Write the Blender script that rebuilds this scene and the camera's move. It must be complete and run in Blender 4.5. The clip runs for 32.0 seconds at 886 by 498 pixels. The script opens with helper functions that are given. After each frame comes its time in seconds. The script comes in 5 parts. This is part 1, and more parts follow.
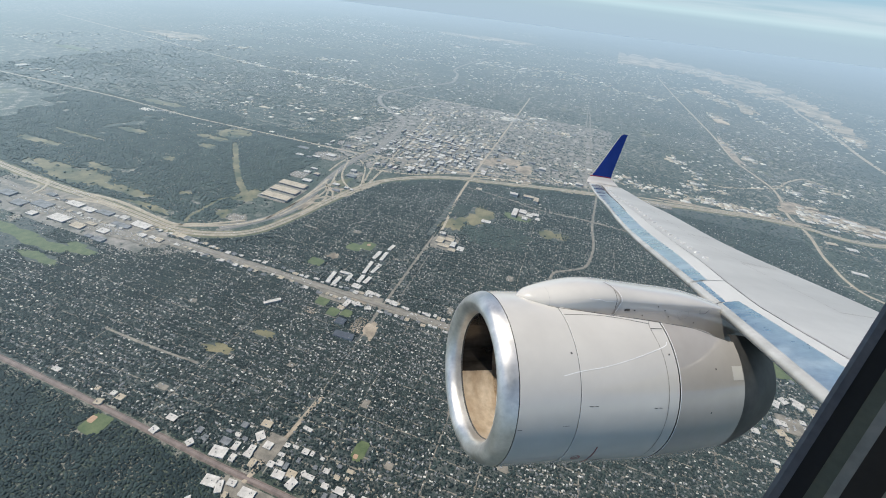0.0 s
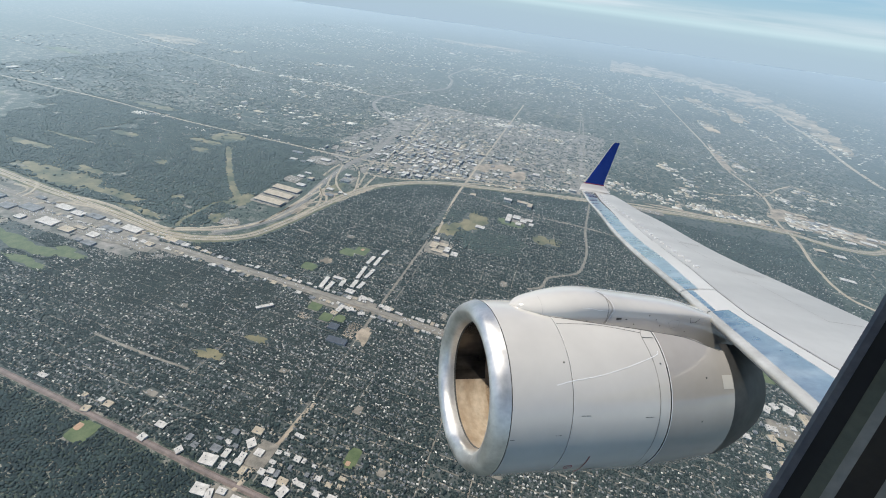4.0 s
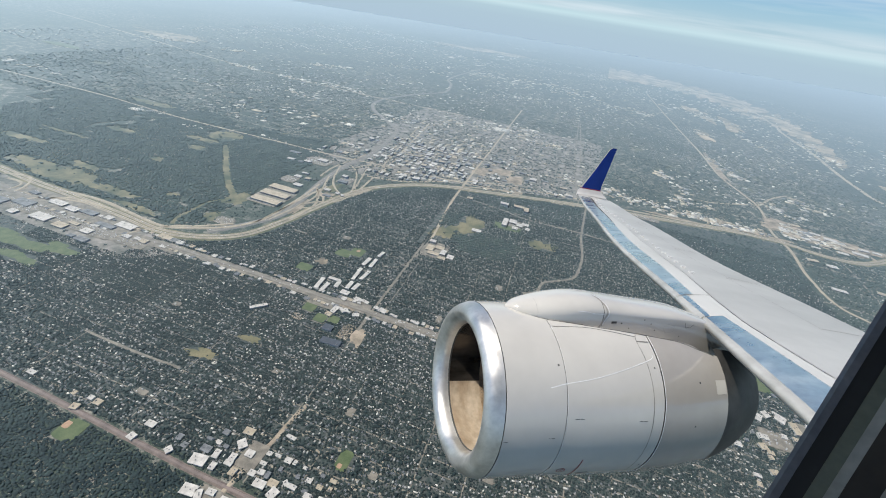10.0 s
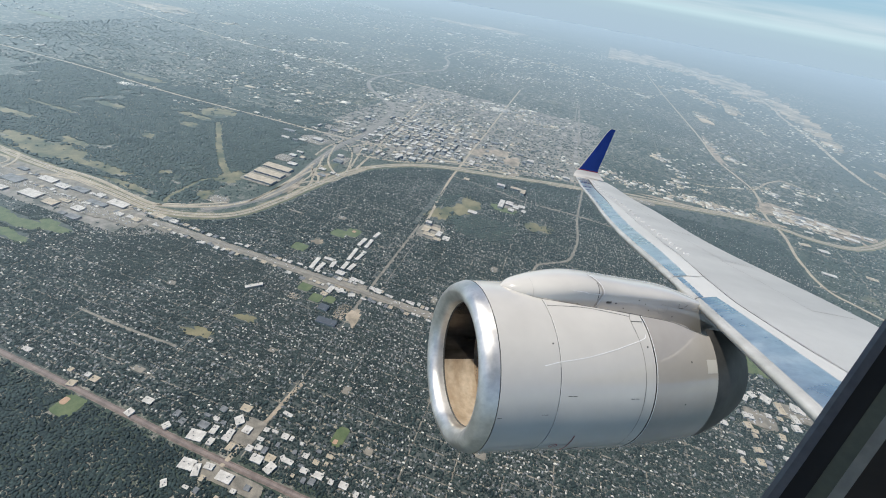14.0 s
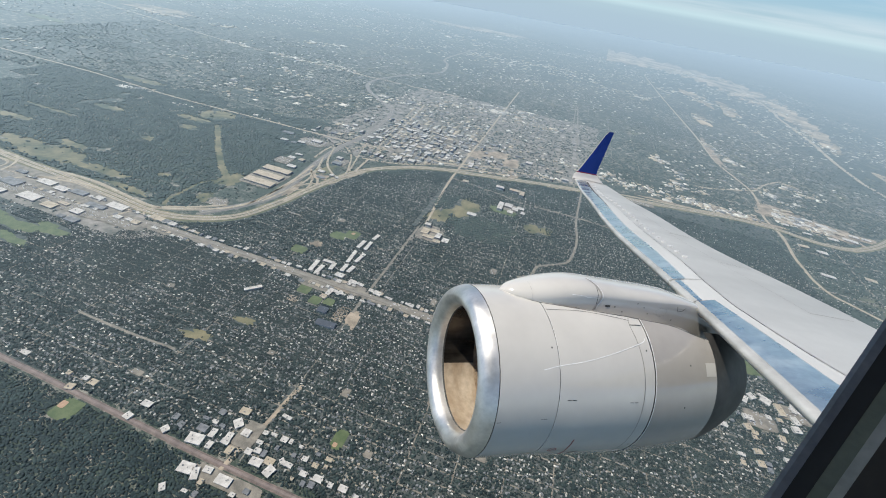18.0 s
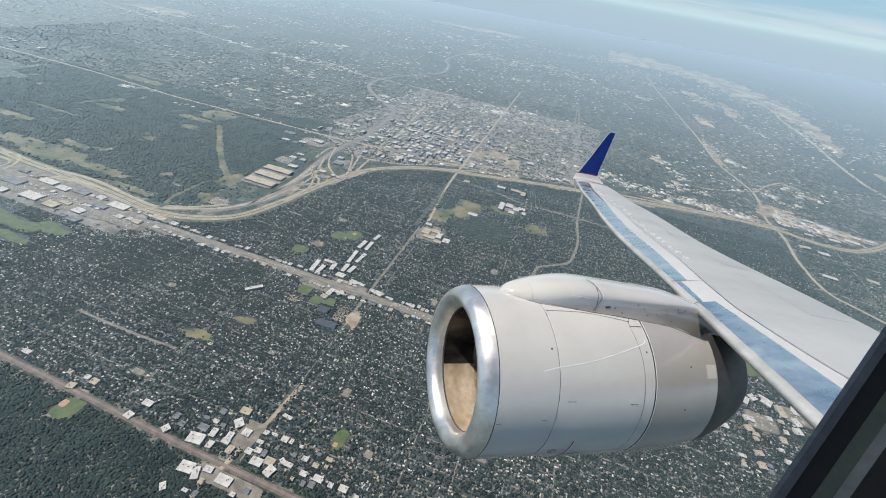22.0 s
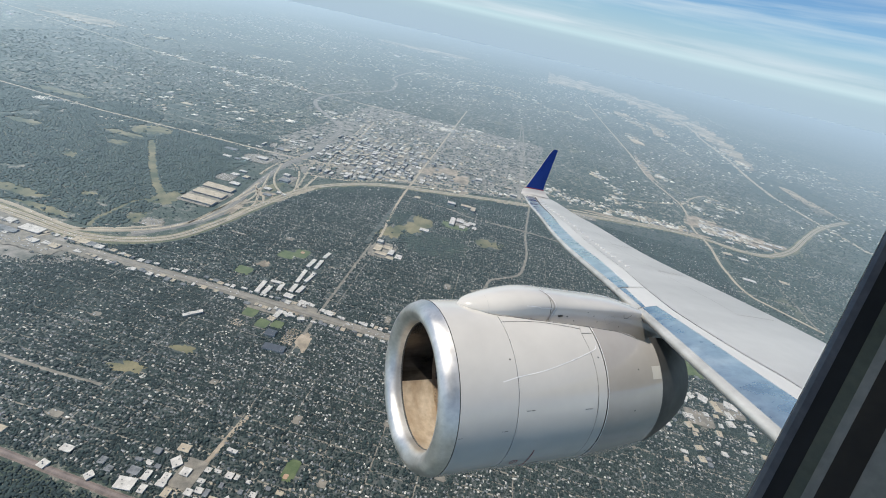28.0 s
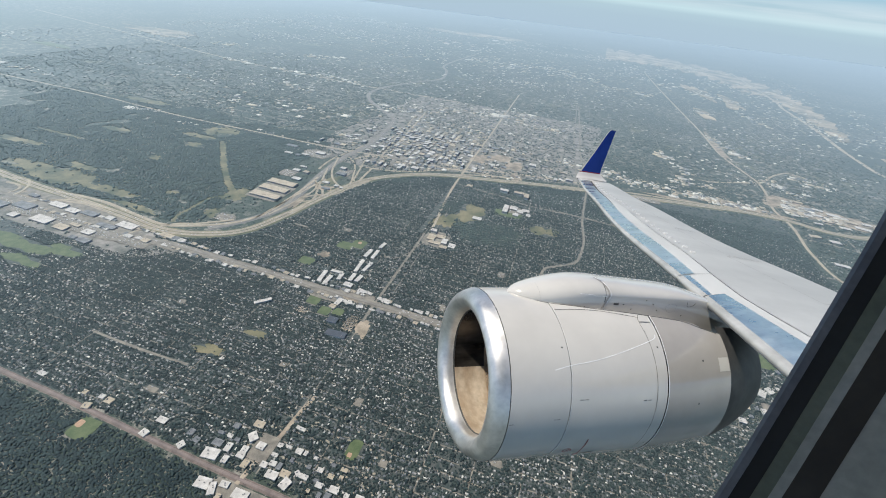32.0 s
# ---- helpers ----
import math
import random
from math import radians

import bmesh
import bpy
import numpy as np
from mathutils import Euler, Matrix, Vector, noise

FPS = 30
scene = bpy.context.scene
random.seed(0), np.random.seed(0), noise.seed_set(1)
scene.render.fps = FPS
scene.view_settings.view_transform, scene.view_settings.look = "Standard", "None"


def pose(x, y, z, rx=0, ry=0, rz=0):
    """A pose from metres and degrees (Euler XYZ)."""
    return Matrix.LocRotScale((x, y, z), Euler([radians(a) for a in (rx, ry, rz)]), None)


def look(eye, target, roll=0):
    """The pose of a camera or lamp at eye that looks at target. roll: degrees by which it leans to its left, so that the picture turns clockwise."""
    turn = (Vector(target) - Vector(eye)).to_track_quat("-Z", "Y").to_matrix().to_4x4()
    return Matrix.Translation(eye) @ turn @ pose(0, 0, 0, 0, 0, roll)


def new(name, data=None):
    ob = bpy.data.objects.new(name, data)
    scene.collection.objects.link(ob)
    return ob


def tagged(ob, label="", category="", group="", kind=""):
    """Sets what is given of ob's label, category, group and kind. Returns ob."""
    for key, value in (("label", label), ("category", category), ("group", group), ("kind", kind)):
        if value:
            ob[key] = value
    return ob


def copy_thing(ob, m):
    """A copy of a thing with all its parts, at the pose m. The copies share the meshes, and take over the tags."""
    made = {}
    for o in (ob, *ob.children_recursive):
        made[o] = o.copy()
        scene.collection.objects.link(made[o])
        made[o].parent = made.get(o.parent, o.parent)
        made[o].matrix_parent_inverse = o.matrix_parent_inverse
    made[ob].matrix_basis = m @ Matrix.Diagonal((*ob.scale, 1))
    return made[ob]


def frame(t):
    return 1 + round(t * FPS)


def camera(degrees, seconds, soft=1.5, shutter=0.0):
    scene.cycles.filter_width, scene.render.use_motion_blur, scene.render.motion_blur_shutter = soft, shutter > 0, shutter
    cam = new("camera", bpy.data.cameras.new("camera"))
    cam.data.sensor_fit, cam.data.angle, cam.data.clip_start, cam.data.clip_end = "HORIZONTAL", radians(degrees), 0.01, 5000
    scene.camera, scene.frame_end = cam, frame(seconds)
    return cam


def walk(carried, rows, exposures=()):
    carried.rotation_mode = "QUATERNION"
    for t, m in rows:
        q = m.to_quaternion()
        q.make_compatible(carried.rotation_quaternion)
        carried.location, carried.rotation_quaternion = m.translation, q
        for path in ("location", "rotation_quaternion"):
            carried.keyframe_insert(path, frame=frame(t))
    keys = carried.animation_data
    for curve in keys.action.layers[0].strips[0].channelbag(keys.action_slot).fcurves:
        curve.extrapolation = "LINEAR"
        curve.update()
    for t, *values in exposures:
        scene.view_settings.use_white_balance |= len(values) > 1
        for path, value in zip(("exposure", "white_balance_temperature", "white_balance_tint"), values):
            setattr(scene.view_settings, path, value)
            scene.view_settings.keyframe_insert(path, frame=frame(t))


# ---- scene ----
cam = camera(95.35, 32.0, soft=1.0)
walk(cam, [
    (0, pose(0.006, -0.031, 299.992, 56.75, -5.97, 18.71)),
    (0.5, pose(0.005, -0.032, 299.998, 57.13, -5.84, 18.35)),
    (1, pose(0.003, -0.033, 300.007, 57.41, -5.79, 18.11)),
    (1.5, pose(0.002, -0.031, 300.017, 57.61, -5.77, 17.95)),
    (2, pose(0.003, -0.028, 300.026, 57.65, -5.85, 17.87)),
    (2.5, pose(0.004, -0.022, 300.039, 57.57, -6.02, 17.90)),
    (3, pose(0.006, -0.016, 300.049, 57.44, -6.33, 18.07)),
    (3.5, pose(0.005, -0.016, 300.051, 57.48, -6.49, 18.10)),
    (5.5, pose(0.001, -0.017, 300.047, 57.94, -6.92, 18.09)),
    (6, pose(0.003, -0.013, 300.050, 58.13, -6.96, 18.01)),
    (6.5, pose(0.004, -0.012, 300.044, 58.14, -7.16, 17.99)),
    (7, pose(0.004, -0.011, 300.044, 58.05, -7.44, 18.12)),
    (7.5, pose(0.003, -0.013, 300.043, 58.03, -7.47, 18.17)),
    (8, pose(0.004, -0.016, 300.035, 58.09, -7.46, 18.19)),
    (8.5, pose(0.003, -0.020, 300.026, 58.20, -7.39, 18.11)),
    (9, pose(0.005, -0.020, 300.020, 58.26, -7.37, 18.04)),
    (9.5, pose(0.005, -0.021, 300.011, 58.27, -7.49, 18.03)),
    (10, pose(0.004, -0.020, 300.009, 57.95, -7.80, 18.19)),
    (10.5, pose(-0.002, -0.025, 299.999, 57.27, -8.12, 18.35)),
    (11, pose(-0.006, -0.024, 299.989, 56.25, -8.54, 18.58)),
    (11.5, pose(-0.008, -0.020, 299.984, 55.47, -8.90, 18.64)),
    (12, pose(-0.007, -0.014, 299.976, 54.95, -9.24, 18.67)),
    (12.5, pose(-0.005, -0.008, 299.972, 55.00, -9.19, 18.39)),
    (13, pose(-0.004, -0.009, 299.964, 55.08, -9.03, 18.22)),
    (13.5, pose(-0.003, -0.010, 299.956, 55.22, -8.76, 18.04)),
    (14, pose(0.001, -0.007, 299.951, 55.32, -8.58, 17.98)),
    (14.5, pose(-0.002, -0.012, 299.952, 55.51, -8.39, 17.85)),
    (16.5, pose(-0.007, -0.014, 299.962, 55.72, -8.35, 17.59)),
    (17, pose(-0.006, -0.009, 299.973, 55.64, -8.45, 17.72)),
    (17.5, pose(-0.004, -0.004, 299.983, 55.58, -8.54, 17.81)),
    (18, pose(-0.002, -0.001, 299.987, 55.63, -8.53, 17.82)),
    (18.5, pose(-0.003, 0.001, 299.992, 55.70, -8.48, 17.71)),
    (19, pose(-0.003, 0.002, 299.999, 55.75, -8.48, 17.71)),
    (19.5, pose(-0.002, 0.006, 300.005, 55.72, -8.49, 17.67)),
    (20, pose(-0.002, 0.006, 300.008, 55.70, -8.55, 17.79)),
    (20.5, pose(-0.003, 0.005, 300.004, 55.77, -8.57, 17.75)),
    (21, pose(-0.004, 0.003, 300.001, 55.75, -8.66, 17.85)),
    (21.5, pose(0.000, 0.007, 299.996, 55.69, -8.64, 17.90)),
    (22, pose(0.006, 0.012, 299.990, 55.64, -8.58, 18.01)),
    (22.5, pose(0.006, 0.011, 299.991, 55.66, -8.47, 17.92)),
    (23, pose(0.005, 0.008, 299.988, 55.87, -8.44, 17.63)),
    (23.5, pose(0.004, 0.006, 299.984, 56.11, -8.45, 17.21)),
    (24, pose(0.004, 0.007, 299.980, 56.30, -8.60, 16.91)),
    (24.5, pose(0.005, 0.007, 299.975, 56.43, -8.71, 16.69)),
    (25, pose(0.002, 0.002, 299.974, 56.47, -8.86, 16.56)),
    (25.5, pose(-0.005, -0.001, 299.980, 56.47, -9.08, 16.20)),
    (27.5, pose(-0.034, -0.000, 299.974, 58.53, -10.45, 11.75)),
    (28, pose(-0.042, -0.009, 299.970, 58.99, -10.87, 11.35)),
    (28.5, pose(-0.045, -0.020, 299.965, 59.24, -11.02, 11.52)),
    (29, pose(-0.041, -0.030, 299.966, 59.21, -10.47, 12.10)),
    (29.5, pose(-0.028, -0.036, 299.969, 58.71, -9.43, 13.31)),
    (30, pose(-0.009, -0.036, 299.974, 57.98, -8.19, 14.72)),
    (30.5, pose(0.008, -0.037, 299.980, 57.12, -7.06, 15.96)),
    (31, pose(0.020, -0.037, 299.987, 56.53, -6.31, 16.80)),
    (31.5, pose(0.022, -0.038, 299.996, 56.45, -5.95, 17.07)),
    (32, pose(0.022, -0.038, 300.001, 56.49, -6.04, 17.29)),

])

# ---- world, sun ----
SUN = Vector((-0.469, -0.055, 0.881)).normalized()
world = bpy.data.worlds.new("hazy_sky")
scene.world = world
world.use_nodes = True
wn, wl = world.node_tree.nodes, world.node_tree.links
wn.clear()
w_out = wn.new("ShaderNodeOutputWorld")
w_bg = wn.new("ShaderNodeBackground")
w_sky = wn.new("ShaderNodeTexSky")
w_sky.sky_type = "NISHITA"
w_sky.sun_disc = False
w_sky.sun_elevation = math.asin(SUN.z)
w_sky.sun_rotation = math.atan2(SUN.x, SUN.y)
w_sky.altitude = 1200
w_sky.air_density, w_sky.dust_density, w_sky.ozone_density = 1.0, 0.2, 3.0
w_geo = wn.new("ShaderNodeTexCoord")
w_sep = wn.new("ShaderNodeSeparateXYZ")
w_max = wn.new("ShaderNodeMath")
w_max.operation, w_max.inputs[1].default_value = "MAXIMUM", 0.06
w_com = wn.new("ShaderNodeCombineXYZ")
wl.new(w_geo.outputs["Generated"], w_sep.inputs[0])
wl.new(w_sep.outputs["X"], w_com.inputs["X"])
wl.new(w_sep.outputs["Y"], w_com.inputs["Y"])
wl.new(w_sep.outputs["Z"], w_max.inputs[0])
wl.new(w_max.outputs[0], w_com.inputs["Z"])
wl.new(w_com.outputs[0], w_sky.inputs["Vector"])
# white haze towards the horizon, with thin streaks of cloud just above it
w_low = wn.new("ShaderNodeMapRange")
w_low.interpolation_type = "SMOOTHSTEP"
w_low.inputs["From Min"].default_value, w_low.inputs["From Max"].default_value = 0.115, -0.02
wl.new(w_sep.outputs["Z"], w_low.inputs["Value"])
w_mix = wn.new("ShaderNodeMix")
w_mix.data_type = "RGBA"
w_hor = wn.new("ShaderNodeMapRange")
w_hor.inputs["From Min"].default_value, w_hor.inputs["From Max"].default_value = -0.06, 0.14
wl.new(w_sep.outputs["Z"], w_hor.inputs["Value"])
w_tone = wn.new("ShaderNodeValToRGB")
w_tone.color_ramp.elements[0].position, w_tone.color_ramp.elements[0].color = 0.0, (0.43, 0.565, 0.69, 1)
w_tone.color_ramp.elements[1].position, w_tone.color_ramp.elements[1].color = 1.0, (0.44, 0.64, 0.76, 1)
for at, tone in ((0.22, (0.44, 0.585, 0.69, 1)), (0.29, (0.47, 0.625, 0.71, 1)), (0.335, (0.60, 0.79, 0.84, 1)), (0.40, (0.50, 0.65, 0.71, 1)), (0.6, (0.47, 0.64, 0.72, 1))):
    el = w_tone.color_ramp.elements.new(at)
    el.color = tone
wl.new(w_hor.outputs[0], w_tone.inputs[0])
w_ten = wn.new("ShaderNodeVectorMath")
w_ten.operation = "SCALE"
w_ten.inputs["Scale"].default_value = 10.0
wl.new(w_tone.outputs[0], w_ten.inputs[0])
wl.new(w_ten.outputs[0], w_mix.inputs[7])
wl.new(w_low.outputs[0], w_mix.inputs[0])
w_tint = wn.new("ShaderNodeMix")
w_tint.data_type, w_tint.blend_type = "RGBA", "MULTIPLY"
w_tint.inputs[0].default_value = 1.0
w_tint.inputs[7].default_value = (0.66, 0.88, 1.05, 1)
wl.new(w_sky.outputs[0], w_tint.inputs[6])
wl.new(w_tint.outputs[2], w_mix.inputs[6])
w_map = wn.new("ShaderNodeMapping")
w_map.inputs["Scale"].default_value = (1.6, 1.6, 26)
wl.new(w_geo.outputs["Generated"], w_map.inputs[0])
w_noise = wn.new("ShaderNodeTexNoise")
w_noise.inputs["Scale"].default_value, w_noise.inputs["Detail"].default_value = 2.2, 6
wl.new(w_map.outputs[0], w_noise.inputs["Vector"])
w_wisp = wn.new("ShaderNodeMapRange")
w_wisp.inputs["From Min"].default_value, w_wisp.inputs["From Max"].default_value = 0.42, 0.66
wl.new(w_noise.outputs["Fac"], w_wisp.inputs["Value"])
w_band = wn.new("ShaderNodeValToRGB")
w_band.color_ramp.elements[0].position, w_band.color_ramp.elements[0].color = 0.0, (0, 0, 0, 1)
w_band.color_ramp.elements[1].position, w_band.color_ramp.elements[1].color = 0.17, (0, 0, 0, 1)
for at, v in ((0.004, 0.15), (0.02, 0.95), (0.04, 0.3), (0.1, 0.6)):
    el = w_band.color_ramp.elements.new(at)
    el.color = (v, v, v, 1)
wl.new(w_sep.outputs["Z"], w_band.inputs[0])
w_mul = wn.new("ShaderNodeMath")
w_mul.operation = "MULTIPLY"
wl.new(w_wisp.outputs[0], w_mul.inputs[0])
wl.new(w_band.outputs[0], w_mul.inputs[1])
w_cloud = wn.new("ShaderNodeMix")
w_cloud.data_type = "RGBA"
w_cloud.inputs[7].default_value = (6.7, 7.9, 8.6, 1)
wl.new(w_mul.outputs[0], w_cloud.inputs[0])
wl.new(w_mix.outputs[2], w_cloud.inputs[6])
wl.new(w_cloud.outputs[2], w_bg.inputs["Color"])
w_bg.inputs["Strength"].default_value = 0.10
wl.new(w_bg.outputs[0], w_out.inputs["Surface"])

sun = new("sun", bpy.data.lights.new("sun", "SUN"))
sun.data.energy, sun.data.angle, sun.data.color = 5.0, radians(0.6), (1.0, 0.93, 0.82)
sun.matrix_world = look((0, 0, 900), Vector((0, 0, 900)) - SUN)

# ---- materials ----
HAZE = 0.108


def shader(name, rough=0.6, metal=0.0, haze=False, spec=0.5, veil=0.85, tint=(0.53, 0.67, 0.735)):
    """A material with a Principled shader; haze mixes in a sky-tinted gloss by view angle, imitating distance haze."""
    m = bpy.data.materials.new(name)
    m.use_nodes = True
    nt = m.node_tree
    b = nt.nodes["Principled BSDF"]
    b.inputs["Roughness"].default_value, b.inputs["Metallic"].default_value = rough, metal
    b.inputs["Specular IOR Level"].default_value = spec
    # imitated air haze: gloss share grows as the view grazes level ground
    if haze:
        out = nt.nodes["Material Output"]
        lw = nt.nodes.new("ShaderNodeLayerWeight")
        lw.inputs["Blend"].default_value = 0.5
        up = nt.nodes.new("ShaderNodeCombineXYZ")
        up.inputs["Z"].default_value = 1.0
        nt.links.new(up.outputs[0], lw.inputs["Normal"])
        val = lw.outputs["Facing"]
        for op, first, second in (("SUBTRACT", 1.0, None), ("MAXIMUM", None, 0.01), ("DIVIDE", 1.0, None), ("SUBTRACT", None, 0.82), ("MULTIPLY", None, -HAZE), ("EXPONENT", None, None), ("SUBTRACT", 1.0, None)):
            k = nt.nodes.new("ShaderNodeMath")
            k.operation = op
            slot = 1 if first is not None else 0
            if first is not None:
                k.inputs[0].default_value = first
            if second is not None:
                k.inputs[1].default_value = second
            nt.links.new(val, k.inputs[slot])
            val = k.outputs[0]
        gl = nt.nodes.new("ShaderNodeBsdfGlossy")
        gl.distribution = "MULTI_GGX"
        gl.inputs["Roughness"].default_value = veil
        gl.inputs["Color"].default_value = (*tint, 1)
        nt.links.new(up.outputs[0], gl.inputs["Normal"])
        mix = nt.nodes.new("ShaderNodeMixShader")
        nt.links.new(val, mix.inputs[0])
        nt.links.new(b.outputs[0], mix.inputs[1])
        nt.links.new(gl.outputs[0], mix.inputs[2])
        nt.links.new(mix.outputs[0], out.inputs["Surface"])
    return m, nt, b


def ramp(nt, fac, stops):
    r = nt.nodes.new("ShaderNodeValToRGB")
    els = r.color_ramp.elements
    while len(els) < len(stops):
        els.new(0.5)
    for el, (at, col) in zip(els, stops):
        el.position, el.color = at, (*col, 1)
    nt.links.new(fac, r.inputs[0])
    return r.outputs[0]


def noise_tex(nt, scale, detail=4.0, rough=0.55, space="Object", stretch=None):
    tc = nt.nodes.new("ShaderNodeTexCoord")
    n = nt.nodes.new("ShaderNodeTexNoise")
    n.inputs["Scale"].default_value, n.inputs["Detail"].default_value, n.inputs["Roughness"].default_value = scale, detail, rough
    src = tc.outputs[space]
    if stretch:
        mp = nt.nodes.new("ShaderNodeMapping")
        mp.inputs["Scale"].default_value = stretch
        nt.links.new(src, mp.inputs[0])
        src = mp.outputs[0]
    nt.links.new(src, n.inputs["Vector"])
    return n.outputs["Fac"]


def mixc(nt, fac, a, b, mode="MIX"):
    m = nt.nodes.new("ShaderNodeMix")
    m.data_type, m.blend_type = "RGBA", mode
    for slot, v in ((0, fac), (6, a), (7, b)):
        if isinstance(v, (int, float)):
            m.inputs[slot].default_value = v
        elif isinstance(v, tuple):
            m.inputs[slot].default_value = (*v, 1)
        else:
            nt.links.new(v, m.inputs[slot])
    return m.outputs[2]


def bump(nt, b, height, strength, dist):
    k = nt.nodes.new("ShaderNodeBump")
    k.inputs["Strength"].default_value, k.inputs["Distance"].default_value = strength, dist
    nt.links.new(height, k.inputs["Height"])
    nt.links.new(k.outputs[0], b.inputs["Normal"])


def surface(name, low, high, scale, rough=0.7, metal=0.0, haze=False, grain=None, spec=0.4, stretch=None, random_by=None, spread=0.25, relief=0.0, dist=0.01, wear=0.35, veil=0.85, tint=(0.53, 0.67, 0.735)):
    """Colour that runs from low to high over two sizes of noise; random_by 'island' or 'object' shifts it piece by piece."""
    m, nt, b = shader(name, rough, metal, haze, spec, veil, tint)
    col = ramp(nt, noise_tex(nt, scale, stretch=stretch), [(0.35, low), (0.65, high)])
    fine = noise_tex(nt, grain or scale * 9)
    col = mixc(nt, wear, col, ramp(nt, fine, [(0.3, (0.55, 0.55, 0.55)), (0.7, (1.25, 1.25, 1.25))]), "MULTIPLY")
    if random_by:
        src = nt.nodes.new("ShaderNodeNewGeometry").outputs["Random Per Island"] if random_by == "island" else nt.nodes.new("ShaderNodeObjectInfo").outputs["Random"]
        col = mixc(nt, 1.0, col, ramp(nt, src, [(0.0, (1 - spread, 1 - spread, 1 - spread)), (0.6, (1, 1, 0.99)), (1.0, (1 + spread, 1 + spread, 1 + 0.9 * spread))]), "MULTIPLY")
    nt.links.new(col, b.inputs["Base Color"])
    if relief:
        bump(nt, b, fine, relief, dist)
    return m


# aircraft
def smeared_metal(name, dark, light, scale, rough_lo, rough_hi, metal=1.0, stretch=None):
    """Bare metal whose gloss and tone change in soft smears."""
    m, nt, b = shader(name, 0.3, metal)
    smear = noise_tex(nt, scale, 5, 0.6, stretch=stretch)
    speck = noise_tex(nt, scale * 7, 3, 0.6)
    col = ramp(nt, smear, [(0.36, dark), (0.64, light)])
    col = mixc(nt, 0.18, col, ramp(nt, speck, [(0.35, (0.6, 0.6, 0.6)), (0.6, (1.1, 1.1, 1.1))]), "MULTIPLY")
    nt.links.new(col, b.inputs["Base Color"])
    k = nt.nodes.new("ShaderNodeMapRange")
    k.inputs["From Min"].default_value, k.inputs["From Max"].default_value = 0.35, 0.65
    k.inputs["To Min"].default_value, k.inputs["To Max"].default_value = rough_lo, rough_hi
    nt.links.new(smear, k.inputs["Value"])
    nt.links.new(k.outputs[0], b.inputs["Roughness"])
    bump(nt, b, smear, 0.05, 0.02)
    return m


M_POLISHED = smeared_metal("polished_aluminium", (0.60, 0.585, 0.55), (0.82, 0.80, 0.76), 2.2, 0.36, 0.52, 0.9)
# pale streaks in the slat's colour imitate mirrored clouds
M_SLAT = smeared_metal("slat_skin_cloud_streaks", (0.50, 0.57, 0.55), (0.82, 0.90, 0.86), 0.9, 0.18, 0.45, 0.85, (1.0, 2.4, 1))
M_NOSE = surface("satin_slat_nose", (0.42, 0.42, 0.39), (0.56, 0.555, 0.52), 1.6, 0.5, 0.35, grain=12, wear=0.15)
M_COWL = surface("grey_cowl_paint", (0.53, 0.51, 0.465), (0.58, 0.56, 0.51), 0.9, 0.15, 0.0, grain=5, spec=0.5, wear=0.05)
M_COWL.node_tree.nodes["Principled BSDF"].inputs["Coat Weight"].default_value = 0.8
M_COWL.node_tree.nodes["Principled BSDF"].inputs["Coat Roughness"].default_value = 0.04
# warmer grey of its own, darkened further for the shade on the sleeve
M_COWL_AFT = surface("grey_reverser_paint_in_shade", (0.345, 0.322, 0.288), (0.40, 0.376, 0.34), 0.9, 0.16, 0.0, grain=5, spec=0.5, wear=0.05)
M_COWL_AFT.node_tree.nodes["Principled BSDF"].inputs["Coat Weight"].default_value = 0.8
M_COWL_AFT.node_tree.nodes["Principled BSDF"].inputs["Coat Roughness"].default_value = 0.04
M_NOZZLE = surface("dark_nozzle_metal", (0.055, 0.055, 0.055), (0.10, 0.098, 0.095), 2.2, 0.42, 0.5, grain=8)
M_DUCT = surface("acoustic_liner", (0.36, 0.27, 0.18), (0.56, 0.47, 0.36), 1.7, 0.42, 0.1, grain=9, stretch=(2.2, 1, 0.7), wear=0.45)
M_DUCT_RING = surface("stained_duct_ring", (0.20, 0.13, 0.075), (0.42, 0.33, 0.23), 6, 0.45, 0.2, grain=30)
# dark colour stands in for ground and fan mirrored in the upper lining
M_DUCT_DARK = surface("inlet_liner_dark_reflection", (0.028, 0.025, 0.021), (0.13, 0.115, 0.10), 1.6, 0.24, 0.6, grain=11, stretch=(0.5, 1, 2))
M_FAN = surface("titanium_fan", (0.10, 0.10, 0.105), (0.2, 0.2, 0.2), 3, 0.35, 0.8)
M_WING = surface("wing_grey_paint", (0.50, 0.49, 0.46), (0.57, 0.56, 0.53), 0.45, 0.30, 0.0, grain=3, stretch=(1, 0.35, 1), wear=0.08)
# wing grey darkened in the colour for shade towards the trailing edge
M_WING_AFT = surface("wing_aft_shaded_tone", (0.40, 0.395, 0.375), (0.49, 0.485, 0.46), 0.5, 0.33, 0.0, grain=3, stretch=(0.25, 1.3, 1), wear=0.10)
M_BLUE = surface("winglet_blue_paint", (0.008, 0.022, 0.13), (0.014, 0.035, 0.19), 0.7, 0.25, 0.0, wear=0.05)
M_SEAM = surface("seam_shadow_gap", (0.06, 0.06, 0.058), (0.11, 0.108, 0.10), 5, 0.8)
M_JOINT = surface("fine_skin_joint", (0.27, 0.265, 0.25), (0.34, 0.335, 0.32), 5, 0.5)
M_MARK = surface("stencil_black", (0.02, 0.02, 0.02), (0.05, 0.05, 0.05), 8, 0.6)
M_RED = surface("stencil_red", (0.16, 0.015, 0.02), (0.22, 0.022, 0.028), 8, 0.6)
